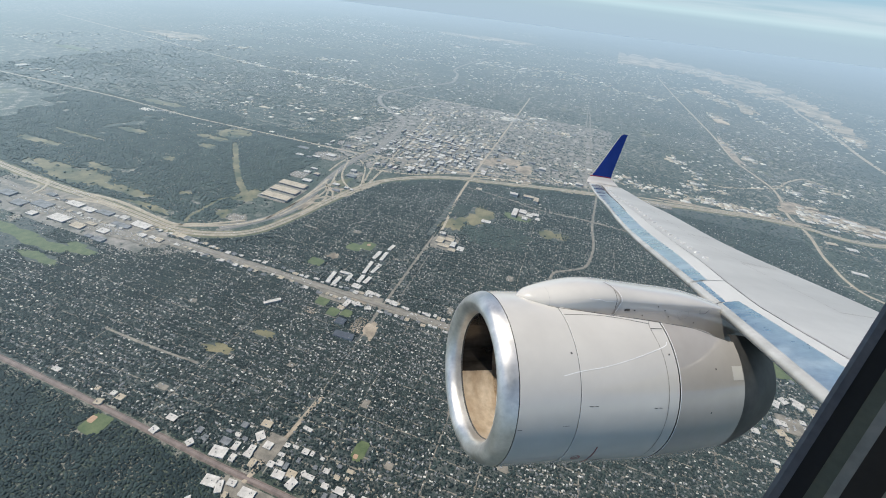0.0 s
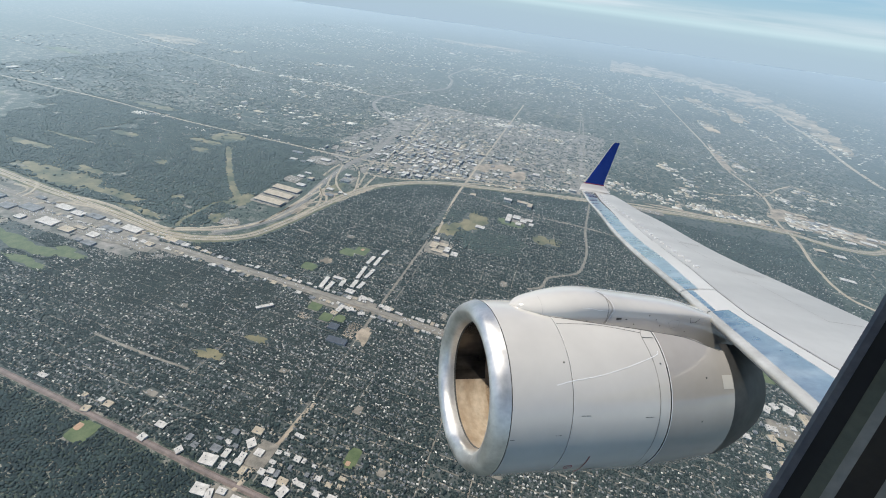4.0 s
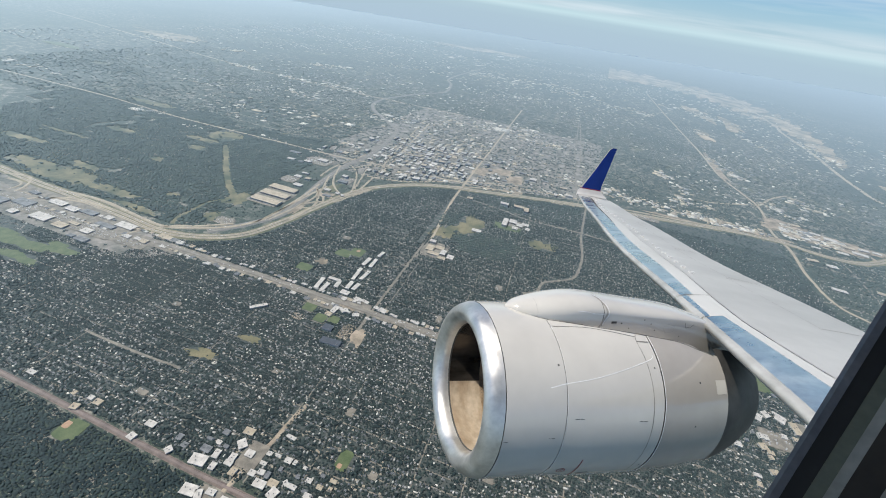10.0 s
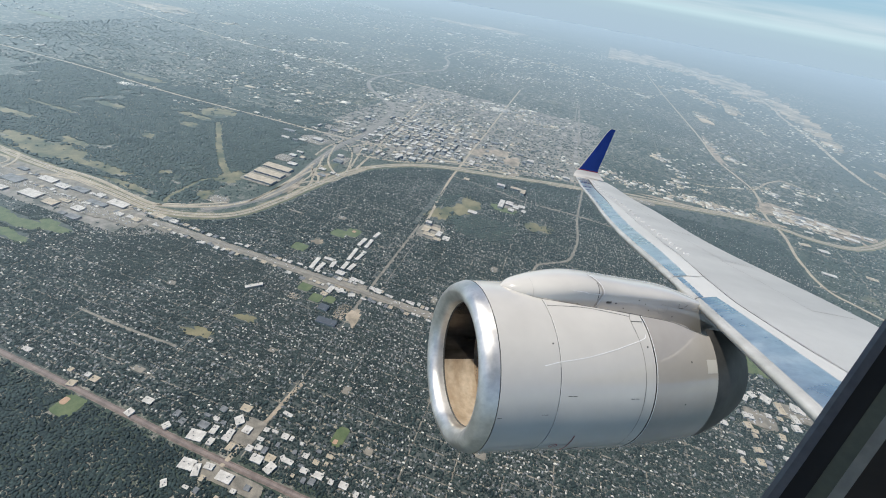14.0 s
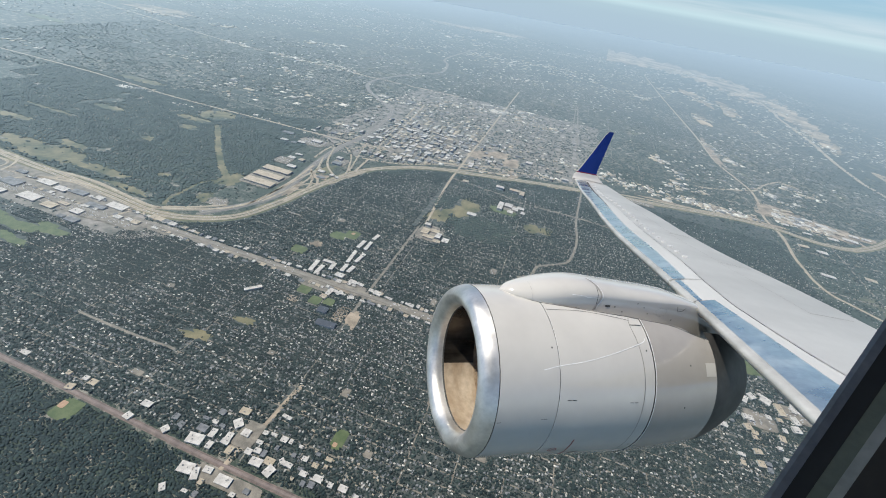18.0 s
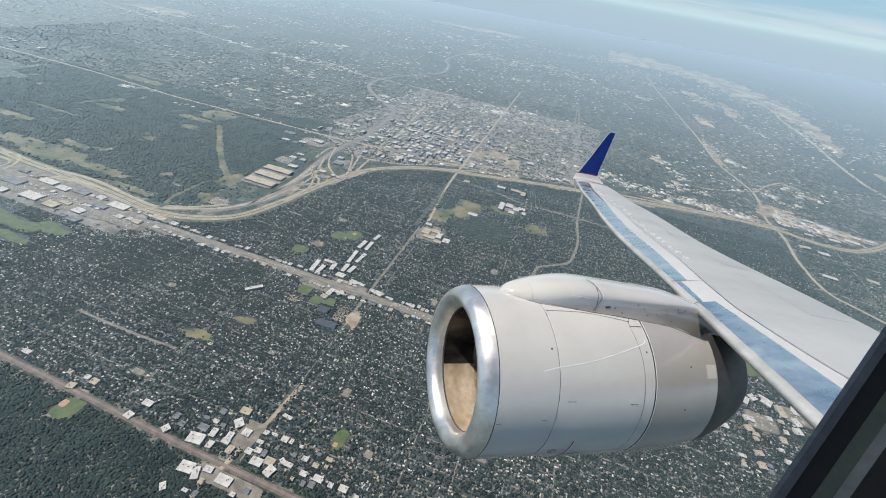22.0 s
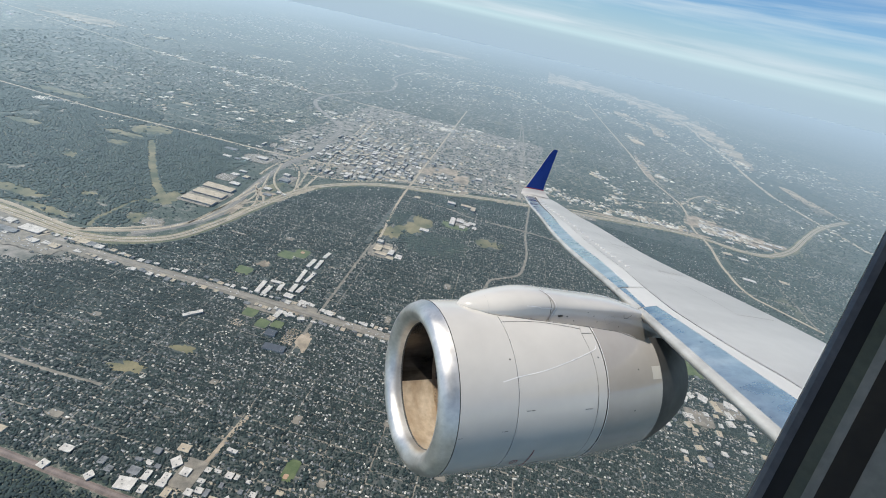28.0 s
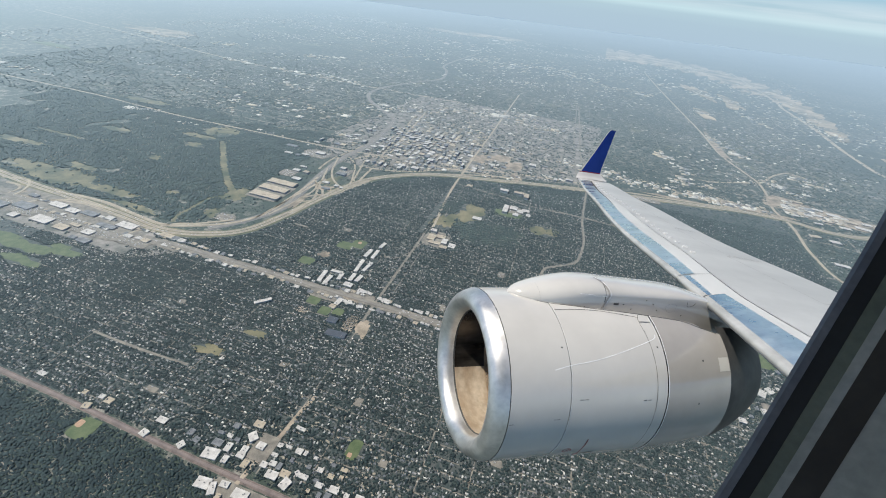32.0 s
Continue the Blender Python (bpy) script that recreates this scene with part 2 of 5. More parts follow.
M_WHITE = surface("white_fitting", (0.75, 0.75, 0.73), (0.82, 0.82, 0.8), 6, 0.5, wear=0.05)
M_GASKET = surface("window_rubber", (0.010, 0.009, 0.008), (0.022, 0.020, 0.017), 12, 0.55)
M_FRAME = surface("window_frame_plastic", (0.14, 0.145, 0.095), (0.18, 0.18, 0.12), 12, 0.5)
M_REVEAL = surface("window_reveal_plastic", (0.40, 0.37, 0.30), (0.50, 0.46, 0.38), 6, 0.5, grain=90, relief=0.1, dist=0.002)
M_GAP = surface("shade_channel", (0.035, 0.025, 0.016), (0.06, 0.045, 0.03), 9, 0.6)
M_RIM = surface("pane_edge", (0.13, 0.115, 0.11), (0.22, 0.20, 0.19), 14, 0.35)

# ground
def ground_material():
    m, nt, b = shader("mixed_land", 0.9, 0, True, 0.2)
    wood = ramp(nt, noise_tex(nt, 0.35, 5, 0.7), [(0.3, (0.018, 0.030, 0.024)), (0.7, (0.044, 0.062, 0.046))])
    meadow = ramp(nt, noise_tex(nt, 0.09, 5), [(0.3, (0.075, 0.09, 0.045)), (0.7, (0.15, 0.145, 0.085))])
    town = ramp(nt, noise_tex(nt, 0.42, 3, 0.7), [(0.45, (0.03, 0.045, 0.03)), (0.60, (0.055, 0.066, 0.047)), (0.70, (0.36, 0.34, 0.30))])
    wood = mixc(nt, 0.35, wood, (0.03, 0.045, 0.028))
    zone = ramp(nt, noise_tex(nt, 0.0042, 4, 0.6), [(0.44, (0, 0, 0)), (0.56, (1, 1, 1))])
    open_ = ramp(nt, noise_tex(nt, 0.011, 5, 0.6), [(0.60, (0, 0, 0)), (0.68, (1, 1, 1))])
    col = mixc(nt, zone, wood, mixc(nt, 0.8, wood, town))
    col = mixc(nt, open_, col, meadow)
    # built-up patches, thick in some quarters and thin in others
    lots = ramp(nt, noise_tex(nt, 0.055, 7, 0.75), [(0.50, (0, 0, 0)), (0.62, (1, 1, 1))])
    quarter = ramp(nt, noise_tex(nt, 0.0026, 4, 0.6), [(0.38, (0.15, 0.15, 0.15)), (0.56, (1, 1, 1))])
    col = mixc(nt, mixc(nt, 1.0, lots, quarter, "MULTIPLY"), col, (0.27, 0.25, 0.21))
    nt.links.new(col, b.inputs["Base Color"])
    return m


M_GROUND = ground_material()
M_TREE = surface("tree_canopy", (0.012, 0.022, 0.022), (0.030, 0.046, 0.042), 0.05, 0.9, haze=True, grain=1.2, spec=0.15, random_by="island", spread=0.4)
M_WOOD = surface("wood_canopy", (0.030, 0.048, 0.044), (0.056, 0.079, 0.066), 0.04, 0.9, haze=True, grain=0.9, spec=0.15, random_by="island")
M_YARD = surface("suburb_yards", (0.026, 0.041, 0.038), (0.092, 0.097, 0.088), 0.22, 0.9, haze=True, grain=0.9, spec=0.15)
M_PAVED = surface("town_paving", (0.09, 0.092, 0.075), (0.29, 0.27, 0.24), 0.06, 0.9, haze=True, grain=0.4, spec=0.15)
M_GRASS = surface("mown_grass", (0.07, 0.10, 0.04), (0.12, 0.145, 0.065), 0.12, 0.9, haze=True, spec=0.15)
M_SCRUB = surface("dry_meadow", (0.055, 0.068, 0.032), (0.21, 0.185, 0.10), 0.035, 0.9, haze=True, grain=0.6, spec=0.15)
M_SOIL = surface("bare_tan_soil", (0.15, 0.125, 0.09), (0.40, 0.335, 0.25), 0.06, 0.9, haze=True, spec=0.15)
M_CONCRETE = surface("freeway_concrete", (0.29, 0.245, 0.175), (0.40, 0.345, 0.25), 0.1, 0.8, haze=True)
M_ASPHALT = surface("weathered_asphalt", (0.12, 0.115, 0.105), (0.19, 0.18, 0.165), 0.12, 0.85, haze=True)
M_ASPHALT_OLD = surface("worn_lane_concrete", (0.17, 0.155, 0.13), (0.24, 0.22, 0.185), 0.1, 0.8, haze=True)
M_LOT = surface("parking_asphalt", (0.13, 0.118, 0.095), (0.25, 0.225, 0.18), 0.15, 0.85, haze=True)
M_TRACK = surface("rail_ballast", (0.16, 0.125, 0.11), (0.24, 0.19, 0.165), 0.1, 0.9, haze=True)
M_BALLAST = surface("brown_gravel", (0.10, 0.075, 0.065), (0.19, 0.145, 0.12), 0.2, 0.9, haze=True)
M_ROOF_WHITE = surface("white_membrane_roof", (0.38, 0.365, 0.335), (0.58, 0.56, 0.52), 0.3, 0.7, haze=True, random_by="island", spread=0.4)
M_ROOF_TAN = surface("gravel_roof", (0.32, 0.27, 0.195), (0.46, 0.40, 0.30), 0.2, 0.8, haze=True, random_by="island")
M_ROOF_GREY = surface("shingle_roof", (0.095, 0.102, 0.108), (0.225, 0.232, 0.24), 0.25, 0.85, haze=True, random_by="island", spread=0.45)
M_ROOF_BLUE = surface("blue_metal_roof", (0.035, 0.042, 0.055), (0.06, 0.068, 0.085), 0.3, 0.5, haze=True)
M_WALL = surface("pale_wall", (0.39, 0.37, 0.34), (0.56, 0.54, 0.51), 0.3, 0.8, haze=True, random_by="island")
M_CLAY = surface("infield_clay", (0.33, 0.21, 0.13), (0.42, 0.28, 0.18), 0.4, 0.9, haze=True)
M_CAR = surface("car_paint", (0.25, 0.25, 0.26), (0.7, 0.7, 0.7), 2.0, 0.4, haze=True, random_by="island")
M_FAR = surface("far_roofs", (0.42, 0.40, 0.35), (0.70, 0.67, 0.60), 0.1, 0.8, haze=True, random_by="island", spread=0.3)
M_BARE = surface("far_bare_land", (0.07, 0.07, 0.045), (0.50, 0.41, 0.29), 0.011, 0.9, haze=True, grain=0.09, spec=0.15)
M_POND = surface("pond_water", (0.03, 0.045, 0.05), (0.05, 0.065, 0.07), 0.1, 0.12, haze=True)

# ---- helpers for meshes ----


def mesh_object(name, verts, faces, mat, parent=None, smooth=False, label=""):
    me = bpy.data.meshes.new(name)
    me.from_pydata([tuple(v) for v in verts], [], faces)
    me.materials.append(mat)
    if smooth:
        me.shade_smooth()
    me.update()
    ob = new(name, me)
    ob.parent = parent
    if label:
        ob["label"] = label
    return ob


def part(name, bm, mat, parent, label="", smooth=True):
    bmesh.ops.recalc_face_normals(bm, faces=bm.faces)
    me = bpy.data.meshes.new(name)
    bm.to_mesh(me)
    bm.free()
    me.materials.append(mat)
    if smooth:
        me.shade_smooth()
        me.set_sharp_from_angle(angle=radians(40))
    ob = new(name, me)
    ob.parent = parent
    if label:
        ob["label"] = label
    return ob


def grid_bm(rows, closed=False, wrap=False):
    """A skin over rows of points; wrap joins the ends of each row, closed the last row to the first."""
    bm = bmesh.new()
    vs = [[bm.verts.new(p) for p in row] for row in rows]
    n, m = len(vs), len(vs[0])
    for i in range(n if closed else n - 1):
        for j in range(m if wrap else m - 1):
            a, b, c, d = vs[i][j], vs[(i + 1) % n][j], vs[(i + 1) % n][(j + 1) % m], vs[i][(j + 1) % m]
            bm.faces.new((a, b, c, d))
    return bm


def revolve(profile, segs=144, a0=0.0, a1=360.0):
    """The profile of (x, radius) turned round the engine's axis."""
    full = a1 - a0 >= 360
    k = segs if full else segs + 1
    angs = [radians(a0 + (a1 - a0) * i / segs) for i in range(k)]
    return grid_bm([[(x, r * math.cos(a), r * math.sin(a)) for a in angs] for x, r in profile], wrap=full)


def fine_profile(points, n=6):
    """A smooth curve through profile points (Catmull-Rom)."""
    out = []
    for i in range(len(points) - 1):
        p = [Vector(points[max(0, min(len(points) - 1, i + k))]) for k in (-1, 0, 1, 2)]
        for s in range(n):
            t = s / n
            out.append(tuple(0.5 * (2 * p[1] + (p[2] - p[0]) * t + (2 * p[0] - 5 * p[1] + 4 * p[2] - p[3]) * t * t + (3 * p[1] - p[0] - 3 * p[2] + p[3]) * t ** 3)))
    return out + [tuple(points[-1])]


# ---- aircraft: x ahead, y outboard, z up, from the centre of the engine's inlet ----
AIR = Matrix(((-0.8549, -0.5118, -0.0855, -0.4843), (-0.5059, 0.7855, 0.3565, 4.2112), (0.1153, -0.3481, 0.9304, 295.0052), (0, 0, 0, 1)))
airliner = new("airliner")
airliner.matrix_world = AIR
tagged(airliner, "banked jet airliner with grey engine, silver wing and blue winglet", "airliner")


def child(name, parent):
    e = new(name)
    e.parent = parent
    return e


engine = child("jet_engine", airliner)
engine["label"] = "light grey turbofan nacelle with a polished inlet lip"
LIP = fine_profile([(-0.24, 0.945), (-0.13, 0.962), (-0.05, 1.01), (-0.005, 1.085), (-0.005, 1.14), (-0.05, 1.21), (-0.12, 1.255), (-0.22, 1.292)])
part("inlet_lip", revolve(LIP), M_POLISHED, engine, "polished bare metal inlet lip")
DUCT = [(-0.245, 0.94), (-0.27, 0.945), (-0.6, 0.965), (-1.0, 0.985), (-1.75, 0.99)]
part("inlet_duct_lower", revolve(DUCT, 72, 181, 333), M_DUCT, engine, "tan lower lining inside the inlet")
part("inlet_duct_upper", revolve(DUCT, 72, -27, 179), M_DUCT_DARK, engine, "glossy upper inlet lining, coloured dark for its reflection")
for a in (-27, 180):
    part("duct_joint", revolve([(x, r + 0.006) for x, r in DUCT], 4, a - 1.2, a + 1.2), M_SEAM, engine)
part("fan_case_ring", revolve([(-0.86, 0.985), (-0.862, 0.972), (-0.93, 0.974), (-0.932, 0.99)]), M_DUCT_RING, engine, "riveted tan ring ahead of the fan")
for a in range(150, 340, 3):
    bm = bmesh.new()
    bmesh.ops.create_icosphere(bm, subdivisions=1, radius=0.008, matrix=Matrix.Rotation(radians(a), 4, "X") @ Matrix.Translation((-0.895, 0.972, 0)))
    part("rivet", bm, M_SEAM, engine)
part("duct_seam", revolve([(-0.238, 0.944), (-0.244, 0.935), (-0.262, 0.936), (-0.268, 0.944)]), M_SEAM, engine)
part("forward_cowl", revolve(fine_profile([(-0.232, 1.293), (-0.5, 1.306), (-0.8, 1.312), (-1.116, 1.316)])), M_COWL, engine)
part("lip_seam", revolve([(-0.221, 1.286), (-0.231, 1.286)]), M_SEAM, engine)
part("cowl_seam", revolve([(-1.111, 1.309), (-1.125, 1.309)]), M_JOINT, engine)
# white strips paint the thin highlight along two seams
part("seam_highlight", revolve([(-1.124, 1.3195), (-1.129, 1.3200)], 120, 106, 434), M_WHITE, engine, "thin white strip painted as a highlight beside the seam")
part("seam_highlight", revolve([(-2.722, 1.3885), (-2.732, 1.3892)], 120, 120.5, 419.5), M_WHITE, engine)


def cowl_gap(x):
    """Half the width of the opening that the cowls leave for the pylon."""
    return float(np.interp(-x, (0.6, 0.91, 1.22, 1.61, 1.99, 2.51, 3.02, 3.33, 3.54, 3.67, 3.97), (0.05, 0.29, 0.38, 0.49, 0.56, 0.65, 0.74, 0.79, 0.84, 0.91, 0.95)))


def open_cowl(profile):
    """The profile turned round the axis from one edge of the pylon's opening to the other, with a turned-in lip."""
    rows = []
    for x, r in profile:
        d = math.degrees(math.asin(cowl_gap(x) / r))
        arc = [radians(90 + d + (360 - 2 * d) * k / 140) for k in range(141)]
        ring = [(x, r * math.cos(a), r * math.sin(a)) for a in arc]
        rows.append([(x, ring[0][1] * 0.985, ring[0][2] - 0.06)] + ring + [(x, ring[-1][1] * 0.985, ring[-1][2] - 0.06)])
    return grid_bm(rows)


part("fan_cowl", open_cowl(fine_profile([(-1.124, 1.317), (-1.6, 1.345), (-2.1, 1.367), (-2.706, 1.382)])), M_COWL, engine)
part("reverser_seam", revolve([(-2.698, 1.366), (-2.722, 1.366)], 120, 120.5, 419.5), M_SEAM, engine)
part("reverser_sleeve", open_cowl(fine_profile([(-2.72, 1.386), (-3.1, 1.394), (-3.5, 1.392), (-3.97, 1.374)])), M_COWL_AFT, engine, "warmer grey thrust reverser sleeve, darkened further for shade")
part("nozzle", revolve(fine_profile([(-3.968, 1.36), (-4.3, 1.315), (-4.7, 1.21), (-5.1, 1.064)]) + [(-5.09, 1.045), (-4.3, 1.2)], 132, 128, 412), M_NOZZLE, engine, "dark bare metal exhaust nozzle")
part("exhaust_plug", revolve([(-4.2, 0.7), (-5.0, 0.55), (-6.0, 0.12)], 48), M_NOZZLE, engine)
fan = child("fan", engine)
part("spinner", revolve([(-1.02, 0.012), (-1.1, 0.1), (-1.3, 0.23), (-1.5, 0.3)], 48), M_FAN, fan)
part("backplate", revolve([(-1.76, 0.99), (-1.76, 0.02)], 64), M_SEAM, fan)
blade_rows = []
for i in range(9):
    s = i / 8
    r, tw, c = 0.29 + 0.685 * s, radians(25 + 38 * s), 0.20 + 0.05 * s
    ring = []
    for q, th in ((-1, 0.002), (-0.4, 0.012), (0.3, 0.010), (1, 0.002), (0.3, -0.006), (-0.4, -0.006)):
        along, across = q * c, th * 2
        ring.append((-1.56 + along * math.cos(tw) + across * math.sin(tw), along * math.sin(tw) - across * math.cos(tw) + 0.03 * s * s, r))
    blade_rows.append(ring)
blade = part("blade", grid_bm(blade_rows, wrap=True), M_FAN, fan)
for i in range(1, 24):
    b2 = new("blade", blade.data)
    b2.parent = fan
    b2.matrix_basis = Matrix.Rotation(radians(15 * i), 4, "X")

# fairing and pylon over the engine
def nacelle_radius(x):
    return float(np.interp(-x, (0.22, 1.12, 1.6, 2.1, 2.7, 3.1, 3.5, 3.97, 4.7, 5.1), (1.292, 1.316, 1.345, 1.367, 1.384, 1.394, 1.392, 1.374, 1.21, 1.064)))


# stations: place along the axis, crown, half width, shoulder
ST = [(-0.60, 1.315, 0.02, 1.30), (-0.75, 1.415, 0.20, 1.285), (-1.0, 1.495, 0.32, 1.29), (-1.3, 1.565, 0.39, 1.33), (-1.65, 1.62, 0.42, 1.38), (-2.0, 1.63, 0.42, 1.41), (-2.5, 1.60, 0.42, 1.40), (-3.0, 1.565, 0.42, 1.385), (-3.4, 1.54, 0.42, 1.375), (-3.8, 1.50, 0.42, 1.365), (-4.1, 1.44, 0.42, 1.35), (-4.5, 1.35, 0.42, 1.28), (-5.0, 1.22, 0.42, 1.15)]
FINE = fine_profile(ST, 5)


def fairing_section(crown, w, shoulder, t):
    """Place across and height: a dome up to |t| = 1, and a plain side wall of 0.4 below it up to |t| = 2."""
    k = min(abs(t), 1)
    return math.copysign(w * k, t), shoulder + (crown - shoulder) * (1 - k ** 2.3) ** 0.55 - 0.4 * max(0, abs(t) - 1)


SHARES = [-3.3, -2, -1.6, -1.3] + [math.copysign(1 - (1 - abs(k / 24 - 1)) ** 2.2, k / 24 - 1) for k in range(49)] + [1.3, 1.6, 2, 3.3]


def fairing_rows(x0, x1):
    return [[(x, *fairing_section(zc, w, zs, t)) for t in SHARES] for x, zc, w, zs in FINE if x0 + 1e-6 >= x >= x1 - 1e-6]


pylon = child("pylon", airliner)
pylon["label"] = "white streamlined pylon fairing between engine and wing"
SPLIT = FINE[26][0]
part("fairing_nose", grid_bm(fairing_rows(-0.5, SPLIT)), M_COWL, pylon)
part("fairing_aft", grid_bm([[(x - 0.012, y, z - 0.003) for x, y, z in r] for r in fairing_rows(SPLIT, -5.5)]), M_COWL, pylon)
part("fairing_joint", grid_bm([[(x, y * 0.985, z - 0.012) for x, y, z in r] for r in fairing_rows(FINE[25][0], FINE[27][0])]), M_SEAM, pylon)
for sgn in (-1, 1):
    rows = []
    for x, zc, w, zs in FINE:
        if -1.13 > x > -4.0:
            wf = cowl_gap(x)
            zf = math.sqrt(nacelle_radius(x) ** 2 - wf * wf)
            rows.append([(x, sgn * (wf + 0.01), zf - 0.02), (x, sgn * wf, zf - 0.03), (x, sgn * (w - 0.01), zf - 0.03 - 0.42 * max(wf - w, 0))])
    part("gutter", grid_bm(rows), M_COWL_AFT, pylon, "grey gutter between cowl and pylon")
# box added in a dark colour to give the black gap behind the pylon
bm = grid_bm([[(x, y, z) for y, z in ((-0.34, 0.6), (-0.36, 0.95), (-0.34, 1.3), (0.34, 1.3), (0.36, 0.95), (0.34, 0.6))] for x in (-4.6, -5.4, -6.4, -7.2)], wrap=True)
part("strut", bm, M_NOZZLE, pylon, "strut box under the wing, coloured dark for the shaded gap")
def on_fairing(x, t, up=0.004):
    crown, w, shoulder = [float(np.interp(-x, [-f[0] for f in FINE], [f[k] for f in FINE])) for k in (1, 2, 3)]
    p, q = [Vector((x, *fairing_section(crown, w, shoulder, t + d))) for d in (-0.01, 0.01)]
    d = (q - p).normalized()
    return Vector((x, *fairing_section(crown, w, shoulder, t))) + Vector((0, -d.z, d.y)) * up


def fairing_line(points, width=0.01, mat=None, name="panel_line", label=""):
    """A line over the fairing through (station, share of the half width)."""
    pts = []
    for (x0, t0), (x1, t1) in zip(points[:-1], points[1:]):
        pts += [(x0 + (x1 - x0) * k / 8, t0 + (t1 - t0) * k / 8) for k in range(8)]
    pts.append(points[-1])
    rows = []
    for i, (x, t) in enumerate(pts):
        a, b = pts[max(i - 1, 0)], pts[min(i + 1, len(pts) - 1)]
        d = (on_fairing(*b) - on_fairing(*a)).normalized()
        p = on_fairing(x, t)
        n = (on_fairing(x, t, 0.02) - p).normalized()
        s = d.cross(n).normalized() * width / 2
        rows.append([p + s, p - s])
    return part(name, grid_bm(rows), mat or M_SEAM, pylon, label)


fairing_line([(-1.0, -0.3), (-1.0, -0.95), (-1.0, -1.1)], 0.004, M_JOINT)
fairing_line([(-2.02, -0.3), (-2.14, -0.9), (-2.16, -1.0), (-2.10, -1.3), (-2.02, -1.7)], 0.03, M_COWL_AFT, "joint_strip", "grey joint strip on the fairing")
fairing_line([(-2.055, -0.3), (-2.175, -0.9), (-2.195, -1.0), (-2.135, -1.3), (-2.055, -1.7)], 0.007, M_WHITE, "strip_edge", "bright edge of the joint strip")
# painted glint where the fairing's top turns into its side
fairing_line([(-1.62, -0.97), (-1.9, -1.0), (-2.12, -1.02)], 0.006, M_WHITE, "edge_glint", "white line painted as a glint on the crease")
fairing_line([(-2.27, -1.32), (-2.37, -1.30)], 0.035, M_SEAM, "vent_slot", "small dark vent slot")
fairing_line([(-2.45, -1.32), (-2.48, -1.32)], 0.02, M_SEAM, "latch")
fairing_line([(-3.32, -1.35), (-3.42, -1.2), (-3.56, -1.25), (-3.55, -1.5), (-3.4, -1.6), (-3.32, -1.35)], 0.004, M_JOINT, "access_plate")
fairing_line([(-3.78, -1.1), (-3.80, -1.3), (-3.90, -1.28), (-3.98, -1.12)], 0.008, M_SEAM, "hatch_line")
for x, t in ((-2.62, -1.5), (-2.9, -1.1), (-3.15, -1.5), (-3.05, -1.25), (-3.7, -1.7), (-1.45, -1.35), (-1.72, -1.4), (-2.45, -1.75)):
    fairing_line([(x, t), (x - 0.02, t)], 0.018, M_MARK, "fastener")


def decal(name, x0, x1, a0, a1, mat, label=""):
    """A thin painted mark on the cowl between two stations and two angles round the axis."""
    rows = [[(x, (nacelle_radius(x) + 0.003) * math.cos(radians(a)), (nacelle_radius(x) + 0.003) * math.sin(radians(a))) for a in [a0 + (a1 - a0) * k / 6 for k in range(7)]] for x in [x0 + (x1 - x0) * k / 4 for k in range(5)]]
    return part(name, grid_bm(rows), mat, engine, label)


def stroke(name, points, width, mat, label=""):
    """A painted line over the cowl through (station, angle) points."""
    pts = [Vector(p) for p in fine_profile(points, 6)]
    rows = []
    for i, p in enumerate(pts):
        d = pts[min(i + 1, len(pts) - 1)] - pts[max(i - 1, 0)]
        d.y *= 0.0234
        n = Vector((-d.y, d.x)).normalized() * width / 2
        row = []
        for k in (-1, 1):
            x, a = p.x + n.x * k, radians(p.y + n.y * k / 0.0234)
            r = nacelle_radius(x) + 0.0035
            row.append((x, r * math.cos(a), r * math.sin(a)))
        rows.append(row)
    return part(name, grid_bm(rows), mat, engine, label)


for x0, x1, a0, a1 in ((-0.70, -0.86, 174.4, 175.0), (-0.70, -0.84, 175.7, 176.3), (-0.745, -0.83, 185.4, 186.0), (-0.75, -0.82, 186.6, 187.2), (-0.86, -0.99, 181.2, 181.8), (-0.25, -0.39, 182.6, 183.2), (-1.25, -1.39, 169.5, 170.3), (-2.285, -2.42, 171.6, 172.4), (-0.76, -0.78, 178.6, 179.4)):
    mid, k = (a0 + a1) / 2, x0 + (x1 - x0) * 0.45
    for s0, s1 in ((x0, k), (k - 0.014, x1)):
        decal("stencil", s0, s1, mid - 0.17, mid + 0.17, M_MARK, "small black stencil mark")
decal("port_cap", -0.715, -0.765, 181.0, 183.3, M_MARK, "round black port")
ringpts = [(-1.344 + 0.06 * math.cos(2 * math.pi * k / 12), 211.1 + 2.7 * math.sin(2 * math.pi * k / 12)) for k in range(13)]
stroke("warning_ring", ringpts, 0.014, M_RED, "dark red warning ring")
stroke("warning_mark", [(-1.37, 209.4), (-1.345, 211.1), (-1.32, 212.8)], 0.016, M_RED)
stroke("warning_line", [(-1.557, 198.5), (-1.566, 204.8), (-1.575, 212.5), (-1.60, 223.4)], 0.02, M_RED, "dark red curved warning line")
stroke("grime_streak", [(-1.69, 218.0), (-1.76, 216.0), (-1.83, 214.5)], 0.03, M_MARK, "dark grime streak")
# a reflected streak of light, painted on as a white line
stroke("reflection_line", [(-0.52, 153.9), (-0.85, 152.4), (-1.12, 150.1), (-1.55, 147.6), (-1.965, 143.8), (-2.35, 139.5), (-2.60, 136.2), (-2.64, 133.8)], 0.011, M_WHITE, "pale curved line painted as a reflection across the cowl")
